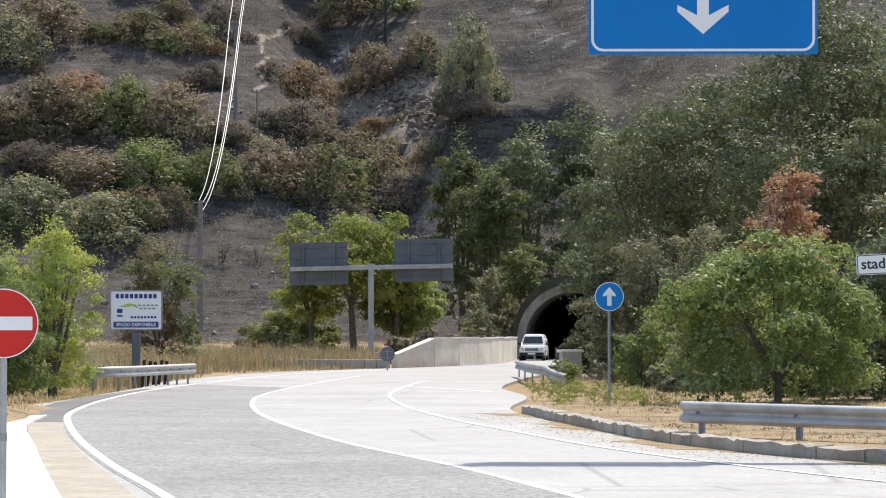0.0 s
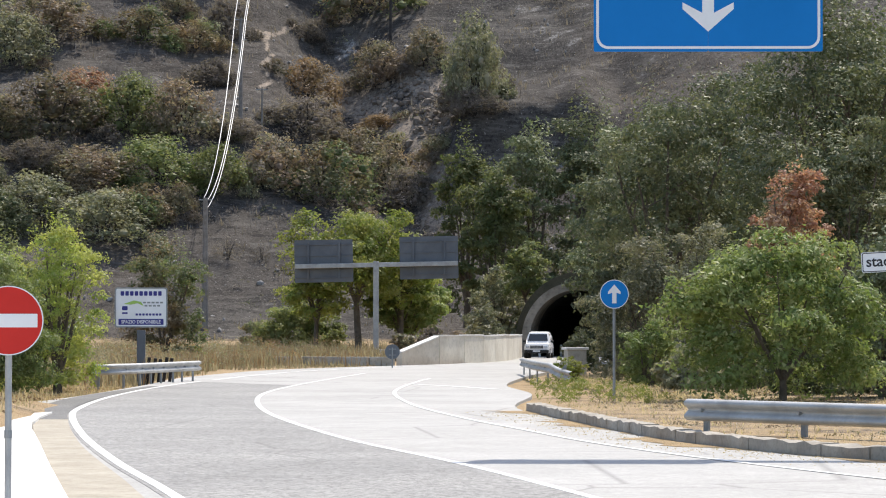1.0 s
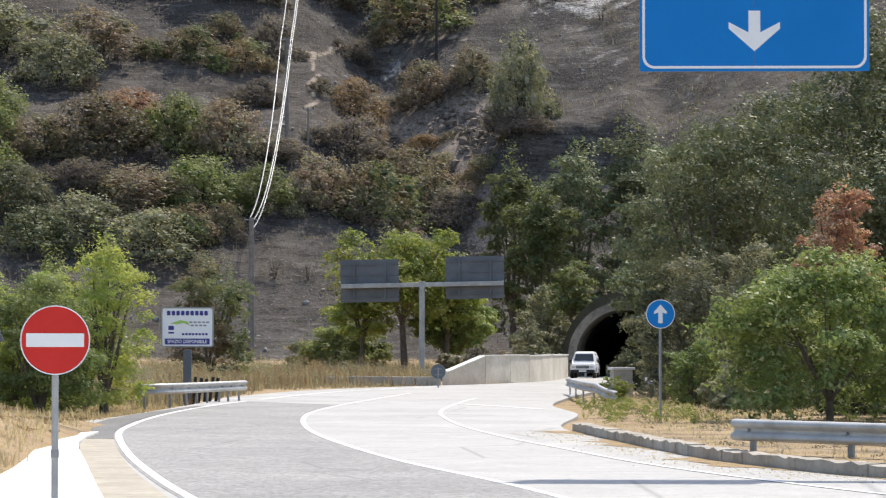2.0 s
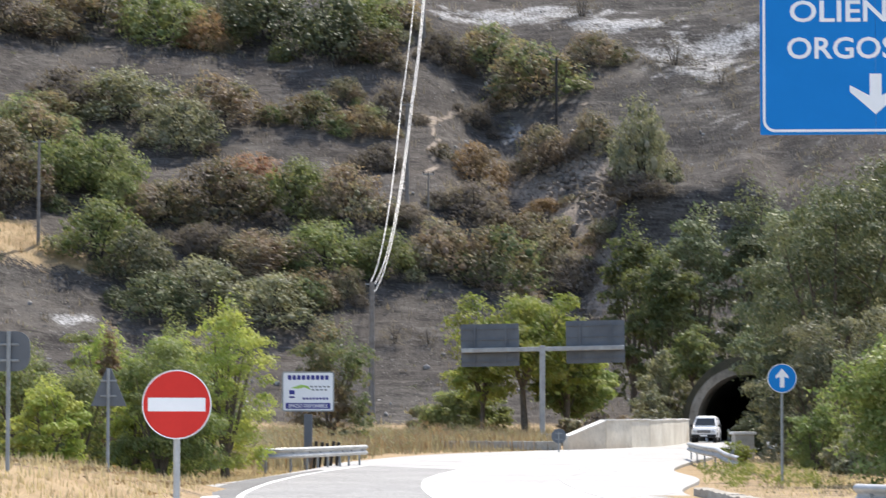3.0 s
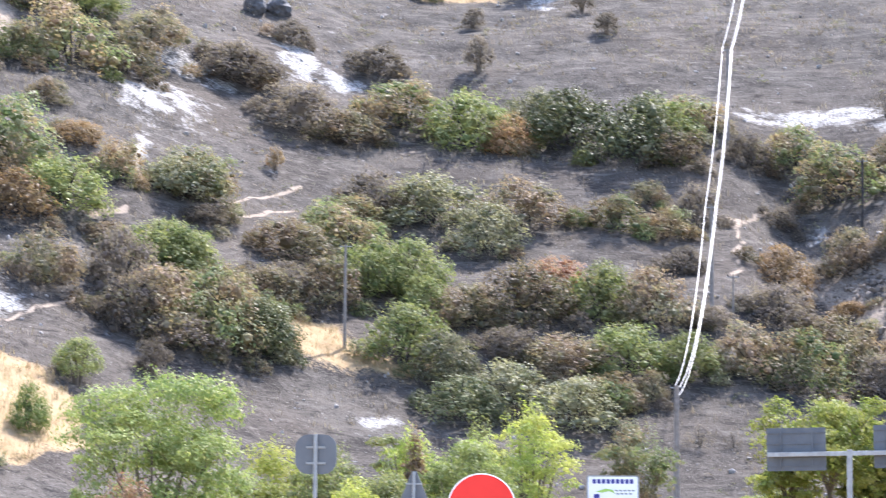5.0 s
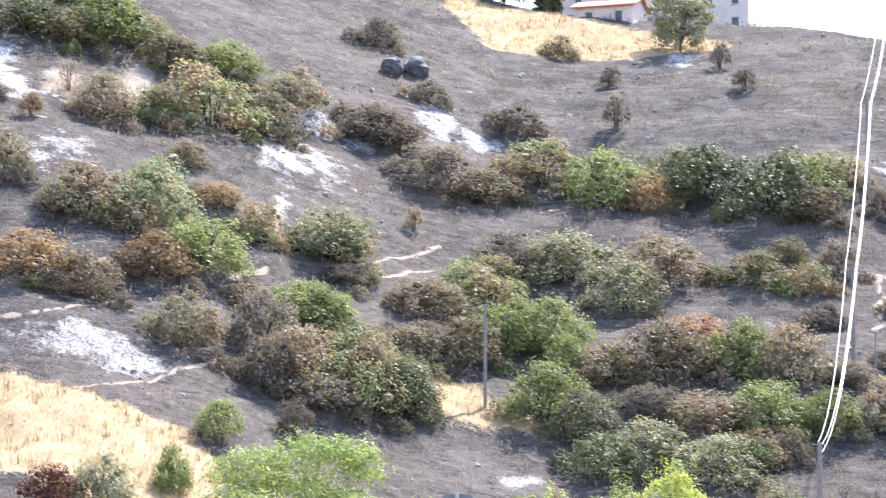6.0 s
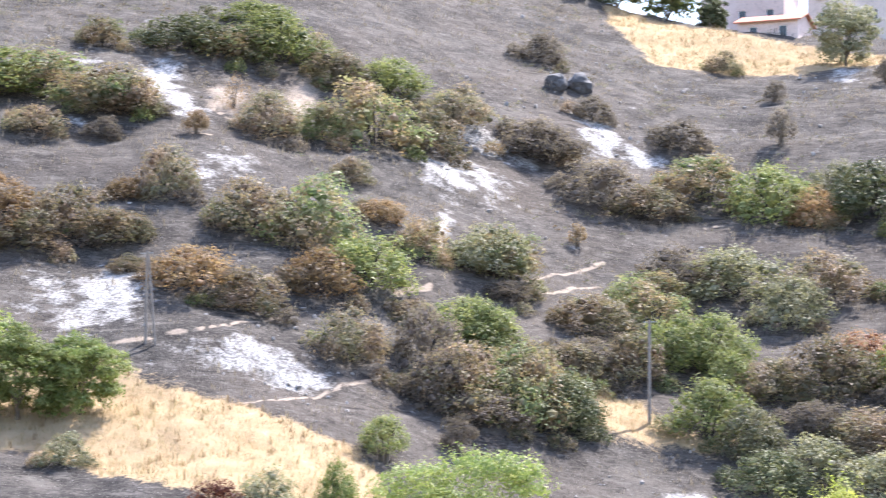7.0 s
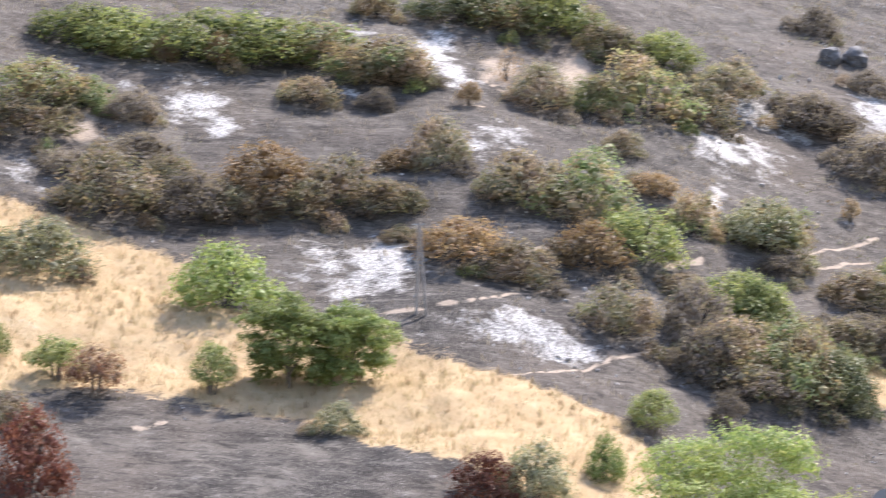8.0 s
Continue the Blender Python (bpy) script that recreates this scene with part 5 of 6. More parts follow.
tree("scrub_tree", 9.4, 160, 3.6, 5.2, "dark", "dark scrub tree beside the tunnel road", 98, 5400, 0.13, 0.05, group=WOOD)
tree("oak_tree", 2.2, 176, 2.6, 3.2, "grey", "olive bush behind the roadside wall", 99, 3600, 0.12, 0.03, group=WOOD)
for i, (x, y, w, h, kind) in enumerate([(-0.9, 152, 2.2, 1.9, "char"), (0.6, 154, 2.2, 1.7, "burnt"), (1.6, 160, 2.4, 2.0, "grey"), (-2.2, 156, 2.0, 1.6, "burnt")]):
    tree("brush_heap", x, y, w, h, kind, "heap of dead brown brushwood behind the wall", 110 + i, 2300, 0.11, 0.02, group=WOOD)
for i, (x, y, w, h, kind) in enumerate([(8.2, 68, 2.6, 1.8, "oak"), (10.4, 69, 2.8, 2.4, "dark"), (12.4, 70, 3.0, 2.8, "oak"), (6.1, 74, 2.2, 1.5, "grey"), (7.8, 76, 2.8, 2.6, "dark"), (10.0, 78, 3.2, 3.2, "oak"),
                                        (9.2, 92, 3.6, 4.0, "grey"), (6.6, 97, 3.0, 3.2, "dark"), (12.8, 80, 3.4, 4.2, "dark"), (8.4, 104, 3.6, 3.8, "dark"), (11.6, 100, 4.0, 4.4, "oak"), (15, 90, 4.0, 5.0, "dark"),
                                        (6.4, 112, 2.4, 2.4, "grey"), (14.5, 74, 3.0, 3.4, "oak"), (5.3, 119, 1.8, 1.7, "dark")]):
    tree("undergrowth_bush", x, y, w, h, kind, "dense leafy undergrowth at the wood's edge", 130 + i, 3200, 0.085, 0.03, group=WOOD, lobes_n=24)
tree("tree_of_heaven", -3.0, 183, 6.0, 7.0, "lime", "yellow-green stem of the spreading tree clump", 150, 6000, 0.15, 0.4, group=LEFT)
tree("tree_of_heaven", -8.2, 183, 5.0, 6.2, "lime", "leafy outer stem of the tree clump", 151, 5500, 0.15, 0.35, group=LEFT)
tree("tree_of_heaven", -3.2, 184, 4.2, 5.4, "fresh", "green inner stem of the tree clump", 152, 5000, 0.15, 0.3, group=LEFT)
tree("green_bush", -11.8, 191, 3.4, 2.3, "mixed", "half-dry bush at the hill's foot", 153, 3500, 0.13, 0.03, group=LEFT)
tree("green_bush", -7.9, 189, 3.2, 2.7, "green", "green bush beside the tree clump", 154, 3500, 0.13, 0.03, group=LEFT)

# ---------------------------------------------------------------- shrubs of the hillside
thicket(-66.1, 283.3, 7.8, 3.6, "char")
thicket(-59.7, 277.2, 7.6, 4.6, "char")
thicket(-55.2, 278.2, 7.0, 3.5, "burnt")
thicket(-55.0, 296.3, 5.7, 2.9, "char")
thicket(-50.2, 284.3, 8.8, 5.0, "mixed")
thicket(-43.2, 281.9, 8.2, 5.9, "green")
thicket(-39.1, 280.4, 4.6, 4.3, "ochre")
thicket(-37.5, 286.7, 6.1, 4.4, "grey")
thicket(-33.1, 283.1, 9.0, 6.1, "dark")
thicket(-27.3, 279.5, 8.0, 6.9, "dark")
thicket(-24.7, 284.2, 7.6, 5.0, "green")
thicket(-22.8, 278.3, 5.6, 4.0, "burnt")
thicket(-22.3, 288.0, 6.6, 3.4, "mixed")
thicket(-16.2, 283.9, 4.1, 3.8, "char")
thicket(-12.2, 286.6, 6.6, 4.5, "mixed")
thicket(-6.9, 279.8, 8.5, 5.6, "mixed")
thicket(-2.1, 283.5, 5.4, 3.5, "burnt")
thicket(-61.5, 247.2, 6.8, 4.5, "mixed")
thicket(-49.0, 263.0, 6.6, 4.6, "char")
thicket(-44.2, 263.9, 9.7, 4.8, "grey")
thicket(-38.1, 257.4, 6.0, 5.0, "grey")
thicket(-35.0, 264.2, 7.9, 3.9, "burnt")
thicket(-27.1, 264.5, 6.1, 3.5, "mixed")
thicket(-24.9, 271.8, 3.4, 2.4, "burnt")
thicket(-22.7, 264.5, 4.6, 2.9, "mixed")
thicket(-20.4, 268.5, 4.6, 4.4, "char")
thicket(-12.2, 262.2, 4.9, 4.1, "ochre")
thicket(-13.1, 276.2, 3.2, 2.0, "char")
thicket(-6.3, 265.8, 4.7, 4.2, "burnt")
thicket(-1.9, 264.9, 4.0, 3.9, "burnt")
thicket(2.3, 247.8, 5.2, 8.4, "grey")
thicket(-11.9, 251.0, 6.2, 3.6, "char")
thicket(1.4, 247.5, 4.2, 2.8, "char")
thicket(-54.2, 222.1, 7.4, 6.5, "mixed")
thicket(-51.1, 225.9, 4.9, 4.2, "dark")
thicket(-58.2, 231.4, 4.5, 4.2, "green")
thicket(-55.3, 230.1, 5.4, 3.6, "burnt")
thicket(-52.4, 244.0, 6.7, 3.9, "burnt")
thicket(-52.0, 236.8, 5.1, 2.9, "char")
thicket(-48.8, 250.2, 7.8, 5.1, "mixed")
thicket(-48.3, 238.6, 5.6, 4.3, "burnt")
thicket(-45.7, 242.8, 6.1, 4.9, "green")
thicket(-42.7, 245.1, 6.6, 4.9, "green")
thicket(-50.7, 257.3, 6.5, 3.1, "mixed")
thicket(-40.9, 232.5, 6.5, 5.2, "green")
thicket(-40.7, 241.6, 4.2, 3.7, "green")
thicket(-36.8, 241.1, 6.0, 4.0, "burnt")
thicket(-32.3, 242.5, 7.7, 5.5, "burnt")
thicket(-30.7, 248.1, 5.7, 3.0, "rust")
thicket(-26.4, 244.6, 5.9, 5.1, "green")
thicket(-21.8, 244.0, 6.1, 5.2, "burnt")
thicket(-20.9, 257.7, 3.9, 2.5, "char")
thicket(-37.3, 231.0, 5.1, 4.1, "grey")
thicket(-31.9, 234.0, 3.5, 3.0, "char")
thicket(-28.1, 234.6, 6.8, 3.0, "burnt")
thicket(-22.9, 235.5, 6.1, 4.1, "green")
thicket(-18.4, 236.3, 5.1, 3.6, "green")
thicket(-13.5, 237.8, 5.7, 4.4, "burnt")
thicket(-9.7, 237.9, 6.8, 4.9, "mixed")
thicket(-5.0, 249.2, 5.5, 4.4, "burnt")
thicket(-7.7, 253.6, 5.8, 3.2, "burnt")
thicket(-6.0, 259.1, 3.5, 1.3, "ochre")
thicket(-35.3, 225.6, 5.7, 3.7, "dark")
thicket(-31.2, 229.3, 6.2, 3.3, "grey")
thicket(-26.4, 226.7, 6.7, 4.0, "grey")
thicket(-23.9, 229.5, 4.4, 3.3, "mixed")
thicket(-21.1, 231.7, 2.8, 2.7, "burnt")
thicket(-28.8, 231.8, 4.5, 2.2, "burnt")
thicket(-3.3, 245.0, 4.4, 3.8, "char")
thicket(-33.9, 235.6, 4.1, 1.8, "char")
thicket(-17.3, 245.4, 3.8, 1.9, "char")
thicket(-1.0, 248.5, 3.3, 2.4, "burnt")
thicket(-100.6, 275.2, 9.5, 3.9, "dark")
thicket(-96.4, 276.0, 7.2, 3.7, "mixed")
thicket(-93.1, 280.1, 9.6, 5.4, "green")
thicket(-90.3, 282.5, 4.5, 3.4, "mixed")
thicket(-97.8, 286.9, 8.1, 2.5, "green")
thicket(-108.3, 271.3, 4.5, 3.3, "mixed")
thicket(-99.4, 254.0, 7.0, 4.9, "burnt")
thicket(-85.9, 279.0, 6.4, 4.3, "burnt")
thicket(-82.2, 282.3, 7.8, 3.7, "green")
thicket(-78.8, 267.1, 8.8, 6.7, "mixed")
thicket(-75.0, 271.3, 7.0, 4.5, "burnt")
thicket(-74.5, 280.0, 6.9, 4.5, "burnt")
thicket(-86.9, 259.2, 6.0, 4.8, "burnt")
thicket(-83.1, 262.9, 4.7, 3.8, "mixed")
thicket(-73.3, 311.7, 4.6, 3.5, "char")
thicket(-64.2, 297.1, 4.4, 2.4, "char")
thicket(-67.2, 283.3, 6.7, 3.9, "char")
thicket(-88.5, 236.9, 5.4, 4.9, "burnt")
thicket(-91.8, 236.2, 3.9, 2.0, "ochre")
thicket(-77.5, 254.6, 3.8, 2.4, "burnt")
thicket(-79.7, 233.7, 7.1, 5.1, "burnt")
thicket(-75.8, 235.3, 8.5, 6.3, "mixed")
thicket(-71.8, 245.5, 4.4, 2.1, "ochre")
thicket(-67.3, 242.8, 4.6, 4.0, "mixed")
thicket(-62.1, 245.9, 7.0, 4.7, "grey")
thicket(-69.2, 233.1, 7.6, 4.6, "green")
thicket(-71.6, 227.6, 5.7, 4.2, "ochre")
thicket(-80.0, 220.9, 7.4, 3.8, "ochre")
thicket(-75.4, 219.9, 5.8, 3.7, "burnt")
thicket(-86.8, 223.8, 3.2, 1.6, "burnt")
thicket(-66.0, 217.3, 5.1, 4.6, "burnt")
thicket(-61.7, 223.6, 5.3, 5.8, "char")
thicket(-60.8, 231.5, 6.2, 3.8, "green")
thicket(-58.0, 230.9, 5.4, 4.2, "green")
thicket(-57.9, 219.6, 7.4, 5.6, "burnt")
thicket(-55.3, 226.4, 7.3, 5.5, "mixed")
thicket(-51.7, 225.6, 6.2, 3.9, "dark")
thicket(-59.5, 217.2, 4.9, 4.6, "char")
thicket(-55.5, 219.0, 5.6, 2.7, "char")
thicket(-65.3, 231.5, 3.7, 1.8, "burnt")
thicket(-60.2, 243.2, 3.8, 1.7, "char")
thicket(-52.4, 234.7, 5.0, 3.2, "burnt")
thicket(-90.3, 230.0, 3.8, 1.9, "ochre")
thicket(-130.1, 249.5, 8.6, 3.9, "green")
thicket(-124.9, 249.8, 9.8, 4.8, "green")
thicket(-119.4, 250.8, 10.6, 5.4, "green")
thicket(-114.3, 255.2, 10.7, 5.0, "green")
thicket(-109.2, 258.2, 9.4, 4.5, "mixed")
thicket(-101.5, 254.3, 8.4, 3.9, "mixed")
thicket(-98.2, 254.5, 4.9, 3.2, "burnt")
thicket(-125.0, 231.6, 9.5, 4.5, "mixed")
thicket(-122.3, 225.8, 7.8, 3.5, "burnt")
thicket(-121.1, 233.7, 5.0, 3.0, "mixed")
thicket(-116.6, 234.3, 4.7, 3.1, "char")
thicket(-110.4, 217.7, 8.8, 5.7, "burnt")
thicket(-112.6, 228.1, 6.1, 3.0, "char")
thicket(-104.8, 221.2, 7.0, 4.3, "char")
thicket(-99.9, 227.4, 8.0, 4.4, "ochre")
thicket(-96.5, 225.5, 6.5, 3.5, "burnt")
thicket(-101.7, 222.9, 4.7, 3.4, "burnt")
thicket(-94.4, 228.9, 6.4, 4.3, "burnt")
thicket(-90.2, 228.8, 5.9, 2.9, "burnt")
thicket(-105.0, 247.2, 5.4, 2.7, "burnt")
thicket(-99.3, 248.3, 3.4, 2.0, "char")
thicket(-108.1, 224.7, 5.2, 2.9, "burnt")
thicket(-115.9, 221.1, 4.3, 2.4, "char")
shrub(-16.7, 225.5, 2.3, 2.0, "char", form="thin")
shrub(-14.2, 225.9, 1.4, 1.7, "char", form="thin")
shrub(5.8, 282.1, 4.0, 3.2, "char", form="thin")
shrub(10.0, 276.3, 2.5, 2.8, "char", form="thin")
shrub(-3.2, 294.0, 3.6, 3.6, "char", form="thin")
thicket(-50.9, 227.3, 3.6, 4.1, "mixed")
thicket(2.2, 245.0, 3.5, 2.3, "char")
shrub(-58.5, 264.3, 1.9, 2.6, "ochre", form="sapling")
shrub(-91.4, 252.1, 2.6, 2.7, "ochre", form="sapling")
shrub(-91.3, 262.0, 2.8, 4.1, "ochre", form="thin")
shrub(-59.4, 204.2, 4.0, 3.7, "green", form="sapling")
shrub(-56.1, 212.4, 2.9, 3.1, "char", form="sapling")
thicket(-56.0, 329.1, 3.7, 2.9, "burnt")
shrub(-48.1, 316.0, 2.8, 2.9, "char", form="sapling")
shrub(-45.0, 299.5, 3.2, 4.6, "char", form="sapling")
shrub(-37.1, 324.7, 2.8, 3.2, "char", form="sapling")
shrub(-33.2, 313.9, 2.9, 2.6, "char", form="sapling")
shrub(-120.0, 247.3, 2.7, 3.1, "ochre", form="sapling")
shrub(-115.6, 250.0, 2.8, 4.2, "ochre", form="sapling")
thicket(-109.9, 205.1, 8.1, 4.5, "grey")
thicket(-93.9, 206.2, 7.3, 5.5, "fresh")
thicket(-78.1, 189.4, 3.2, 2.4, "grey")
shrub(-88.2, 191.4, 3.7, 4.2, "green", form="sapling")
shrub(-99.0, 188.4, 4.5, 3.6, "green", form="sapling")
shrub(-95.0, 186.7, 4.4, 4.3, "rust", form="sapling")
shrub(-104.4, 189.0, 2.7, 3.2, "green", form="sapling")
thicket(-90.3, 168.4, 5.2, 6.2, "red")
thicket(-97.2, 179.1, 3.8, 3.0, "burnt")
thicket(-64.4, 182.4, 4.4, 3.4, "red")
thicket(-61.8, 184.8, 4.6, 4.2, "grey")
thicket(-59.2, 192.1, 2.7, 3.6, "fresh")
thicket(2.7, 254.2, 4.2, 4.0, "char")

# ---------------------------------------------------------------- grass, stones and burnt scrub
def blades_mesh(name, x, y, z, tall, wide, seed, per=4, spread=0.12, lie=1.0):
    """Tufts of thin bent blades at the given places."""
    g = np.random.default_rng(seed)
    n = len(x) * per
    x, y, z, tall = (np.repeat(v, per) for v in (x, y, z, tall))
    x, y = x + g.normal(size=n) * spread, y + g.normal(size=n) * spread
    h = tall * g.uniform(0.5, 1.1, n)
    a = g.uniform(0, 2 * np.pi, n)
    lean = g.uniform(0.05, 0.5, n) * h * lie
    w = wide * g.uniform(0.6, 1.4, n)
    base = np.stack([x, y, z - 0.04], -1)
    side = np.stack([np.cos(a) * w, np.sin(a) * w, 0 * w], -1)
    tip = base + np.stack([np.cos(a + 1.3) * lean, np.sin(a + 1.3) * lean, h], -1)
    mid = base + np.stack([np.cos(a + 1.3) * lean * 0.3, np.sin(a + 1.3) * lean * 0.3, h * 0.55], -1)
    v = np.stack([base - side, base + side, mid + side * 0.8, tip, mid - side * 0.8], 1).reshape(-1, 3)
    k = np.arange(n)[:, None] * 5
    return mesh_from(name, v, np.concatenate([k + [0, 1, 2], k + [0, 2, 4], k + [4, 2, 3]]))


def strew(name, label, category, material, x, y, tall, wide, seed, per=4, spread=0.12, lift=0.0):
    me = blades_mesh(name, x, y, height(x, y) + lift, tall, wide, seed, per, spread)
    me.materials.append(material)
    return tagged(new(name, me), label, category, kind="stuff")


RNG = np.random.default_rng(77)


def polar(n, az0, az1, d0, d1):
    a, d = np.radians(RNG.uniform(az0, az1, n)), np.sqrt(RNG.uniform(d0 * d0, d1 * d1, n))
    return -np.sin(a) * d, np.cos(a) * d


# dry fields of the hill
x, y = polar(150000, 3, 31, 178, 372)
c = covers(x, y)
keep = (c[:, 0] > 0.5) & (height(x, y) > 1.0)
x, y = x[keep][:20000], y[keep][:20000]
strew("dry_grass", "sunbleached dry grass of the hill fields", "grass", STRAW, x, y, np.full(len(x), 0.5) * (0.6 + 0.8 * RNG.random(len(x))), 0.022, 1, 3, 0.2)
pick = RNG.random(len(x)) < 0.035
strew("dry_weeds", "brown seeded weeds in the dry field", "weeds", LEAF["ochre"], x[pick], y[pick], np.full(pick.sum(), 0.75), 0.03, 2, 6, 0.15)

# tall dead grass between the road and the hill
x, y = polar(12000, 1.2, 12.5, 88, 205)
off_road = (x < -9.3 + 0.0 * y) | ((y > 126) & (x < -2.5 - (140 - np.minimum(y, 140)) * 0.45)) | ((y > 143) & (x < 0.6))
off_road &= ~((y < 126) & (x > -9.4))
x, y = x[off_road], y[off_road]
strew("tall_dry_grass", "tall dead grass at the foot of the hill", "grass", STRAW_GREY, x, y, 0.25 + 1.15 * np.clip(vnoise(x, y, 0.12, 4, 3) + 0.45, 0, 1) ** 1.4, 0.022, 3, 4, 0.15)
pick = RNG.random(len(x)) < 0.25
strew("tall_weeds", "grey-brown dry weeds among the grass", "weeds", LEAF["ochre"], x[pick], y[pick], np.full(pick.sum(), 0.9), 0.016, 4, 4, 0.2)

# leafy weeds and brambles in the tall grass
wx, wy = polar(2600, 1.5, 12.5, 92, 200)
ok = (wx < -9.6) | ((wy > 146) & (wx < -1.5)) | ((wy > 130) & (wx < -7.5))
wx, wy = wx[ok][:1000], wy[ok][:1000]
ws = 0.25 + 0.6 * RNG.random(len(wx)) ** 2
for name, label, m, part_ in (("dry_brambles", "grey-brown dry brambles in the tall grass", "ochre", slice(0, None, 2)), ("green_weeds", "dull green weeds in the tall grass", "grey", slice(1, None, 2))):
    px, py, ps = wx[part_], wy[part_], ws[part_]
    me = leaf_mesh(name, np.stack([px, py, height(px, py) + ps * 0.5, ps * 1.3, ps * 1.3, ps], -1), 60 * len(px), 0.06, 230, core=0.0)
    me.materials.append(LEAF[m])
    tagged(new(name, me), label, "weeds", kind="stuff")

# left bank beside the pavement
x, y = polar(13000, 6.0, 22, 26, 92)
ok = x < np.interp(y, [20, 30, 39, 50, 54.5, 58, 64, 72, 92], [-4.9, -5.7, -6.5, -7.7, -8.05, -8.3, -9.0, -9.2, -9.2])
strew("bank_grass", "short dry grass on the roadside bank", "grass", STRAW, x[ok], y[ok], 0.08 + 0.22 * RNG.random(ok.sum()) ** 2, 0.011, 5, 5, 0.14)

# raised verge on the right
vx = np.concatenate([RNG.uniform(2.2, 16, 15000), RNG.uniform(2.0, 6, 3000)])
vy = np.concatenate([RNG.uniform(38, 110, 15000), RNG.uniform(56, 90, 3000)])
edge = np.array(VERGE)
line_x = np.interp(vy, edge[::1, 1], edge[::1, 0], right=2.9)
ok = vx > line_x + 0.25 + 0.6 * (vy > 62)
vx, vy = vx[ok], vy[ok]
me = blades_mesh("verge_grass", vx, vy, np.where(vy < 84, 0.155, 0.0), 0.03 + 0.13 * RNG.random(len(vx)) ** 3, 0.010, 6, 4, 0.12, 3.0)
me.materials.append(STRAW)
tagged(new("verge_grass", me), "trampled dry grass on the raised verge", "grass", kind="stuff")
# litter of straw along the kerb
k = RNG.integers(2, len(VERGE) - 1, 2600)
base = edge[k] + RNG.normal(size=(2600, 2)) * (0.5, 0.5)
off = RNG.random(2600) ** 2 * 0.7 + 0.15
me = blades_mesh("straw_litter", base[:, 0] - off * 0.6, base[:, 1] - off * 0.6, np.full(2600, 0.05), np.full(2600, 0.035), 0.014, 7, 5, 0.16, 6.0)
me.materials.append(STRAW)
tagged(new("straw_litter", me), "dry straw litter lying along the kerb", "straw", kind="stuff")

# small weeds and fallen leaves on the verge
wx, wy = RNG.uniform(2.1, 4.6, 110), RNG.uniform(59, 84, 110)
me = leaf_mesh("verge_weeds", np.stack([wx, wy, np.full(110, 0.22), np.full(110, 0.16), np.full(110, 0.16), 0.05 + 0.16 * RNG.random(110)], -1), 4200, 0.035, 240, core=0.0)
me.materials.append(LEAF["lime"])
tagged(new("verge_weeds", me), "small yellow-green weeds on the verge", "weeds", kind="stuff")
wx, wy = RNG.uniform(3.0, 13.0, 160), RNG.uniform(40, 72, 160)
keep = wx > np.interp(wy, edge[:, 1], edge[:, 0]) + 0.9
wx, wy = wx[keep], wy[keep]
me = leaf_mesh("fallen_leaves", np.stack([wx, wy, np.full(len(wx), 0.165), np.full(len(wx), 0.5), np.full(len(wx), 0.5), np.full(len(wx), 0.03)], -1), 5200, 0.04, 241, core=0.0)
me.materials.append(LEAF["burnt"])
tagged(new("fallen_leaves", me), "brown fallen leaves on the dry verge", "leaves", kind="stuff")

wx, wy = RNG.uniform(-13.0, -7.8, 420), RNG.uniform(46, 86, 420)
ok = wx < np.interp(wy, [46, 50, 54.5, 58, 64, 90], [-7.3, -7.6, -8.05, -8.3, -9.0, -9.5])
wx, wy = wx[ok][:150], wy[ok][:150]
me = leaf_mesh("leaf_litter", np.stack([wx, wy, height(wx, wy) + 0.03, np.full(len(wx), 0.45), np.full(len(wx), 0.45), np.full(len(wx), 0.03)], -1), 5200, 0.045, 242, core=0.0)
me.materials.append(LEAF["ochre"])
tagged(new("leaf_litter", me), "tan fallen leaves beside the left guard rail", "leaves", kind="stuff")

# stones and charred stubble on the slope
bm = bmesh.new()
bmesh.ops.create_icosphere(bm, subdivisions=1, radius=1)
ball = np.array([v.co[:] for v in bm.verts])
tri = np.array([[v.index for v in f.verts] for f in bm.faces])
bm.free()
x, y = polar(5200, -6, 30, 206, 372)
c = covers(x, y)
ok = (height(x, y) > 1.5) & (c[:, 0] < 0.5) & (vnoise(x, y, 0.06, 88, 3) > -0.25)
x, y = x[ok], y[ok]
z = height(x, y)
n = len(x)
size = 0.07 + 0.2 * RNG.random(n) ** 4
shape = RNG.uniform(0.6, 1.3, (n, 1, 3)) * size[:, None, None]
v = ball[None] * shape * RNG.uniform(0.55, 1.25, (n, len(ball), 1)) + np.stack([x, y, z + size * 0.2], -1)[:, None]
me = mesh_from("stones", v.reshape(-1, 3), (tri[None] + (np.arange(n) * len(ball))[:, None, None]).reshape(-1, 3))
me.materials.append(rough_stone("field_stone", (0.22, 0.21, 0.20), (0.38, 0.36, 0.34), 1.0))
tagged(new("field_stones", me), "pale loose stones strewn over the burnt slope", "stones", kind="stuff")

pts = np.array([q for line in SCARS[:2] for q in curve_through(line, 60)])
pts = np.repeat(pts, 7, axis=0)
pts = pts + RNG.normal(size=pts.shape) * (1.5, 2.0)
n = len(pts)
size = 0.10 + 0.36 * RNG.random(n) ** 3
shape = RNG.uniform(0.6, 1.3, (n, 1, 3)) * size[:, None, None]
v = ball[None] * shape * RNG.uniform(0.55, 1.25, (n, len(ball), 1)) + np.stack([pts[:, 0], pts[:, 1], height(pts[:, 0], pts[:, 1]) + size * 0.25], -1)[:, None]
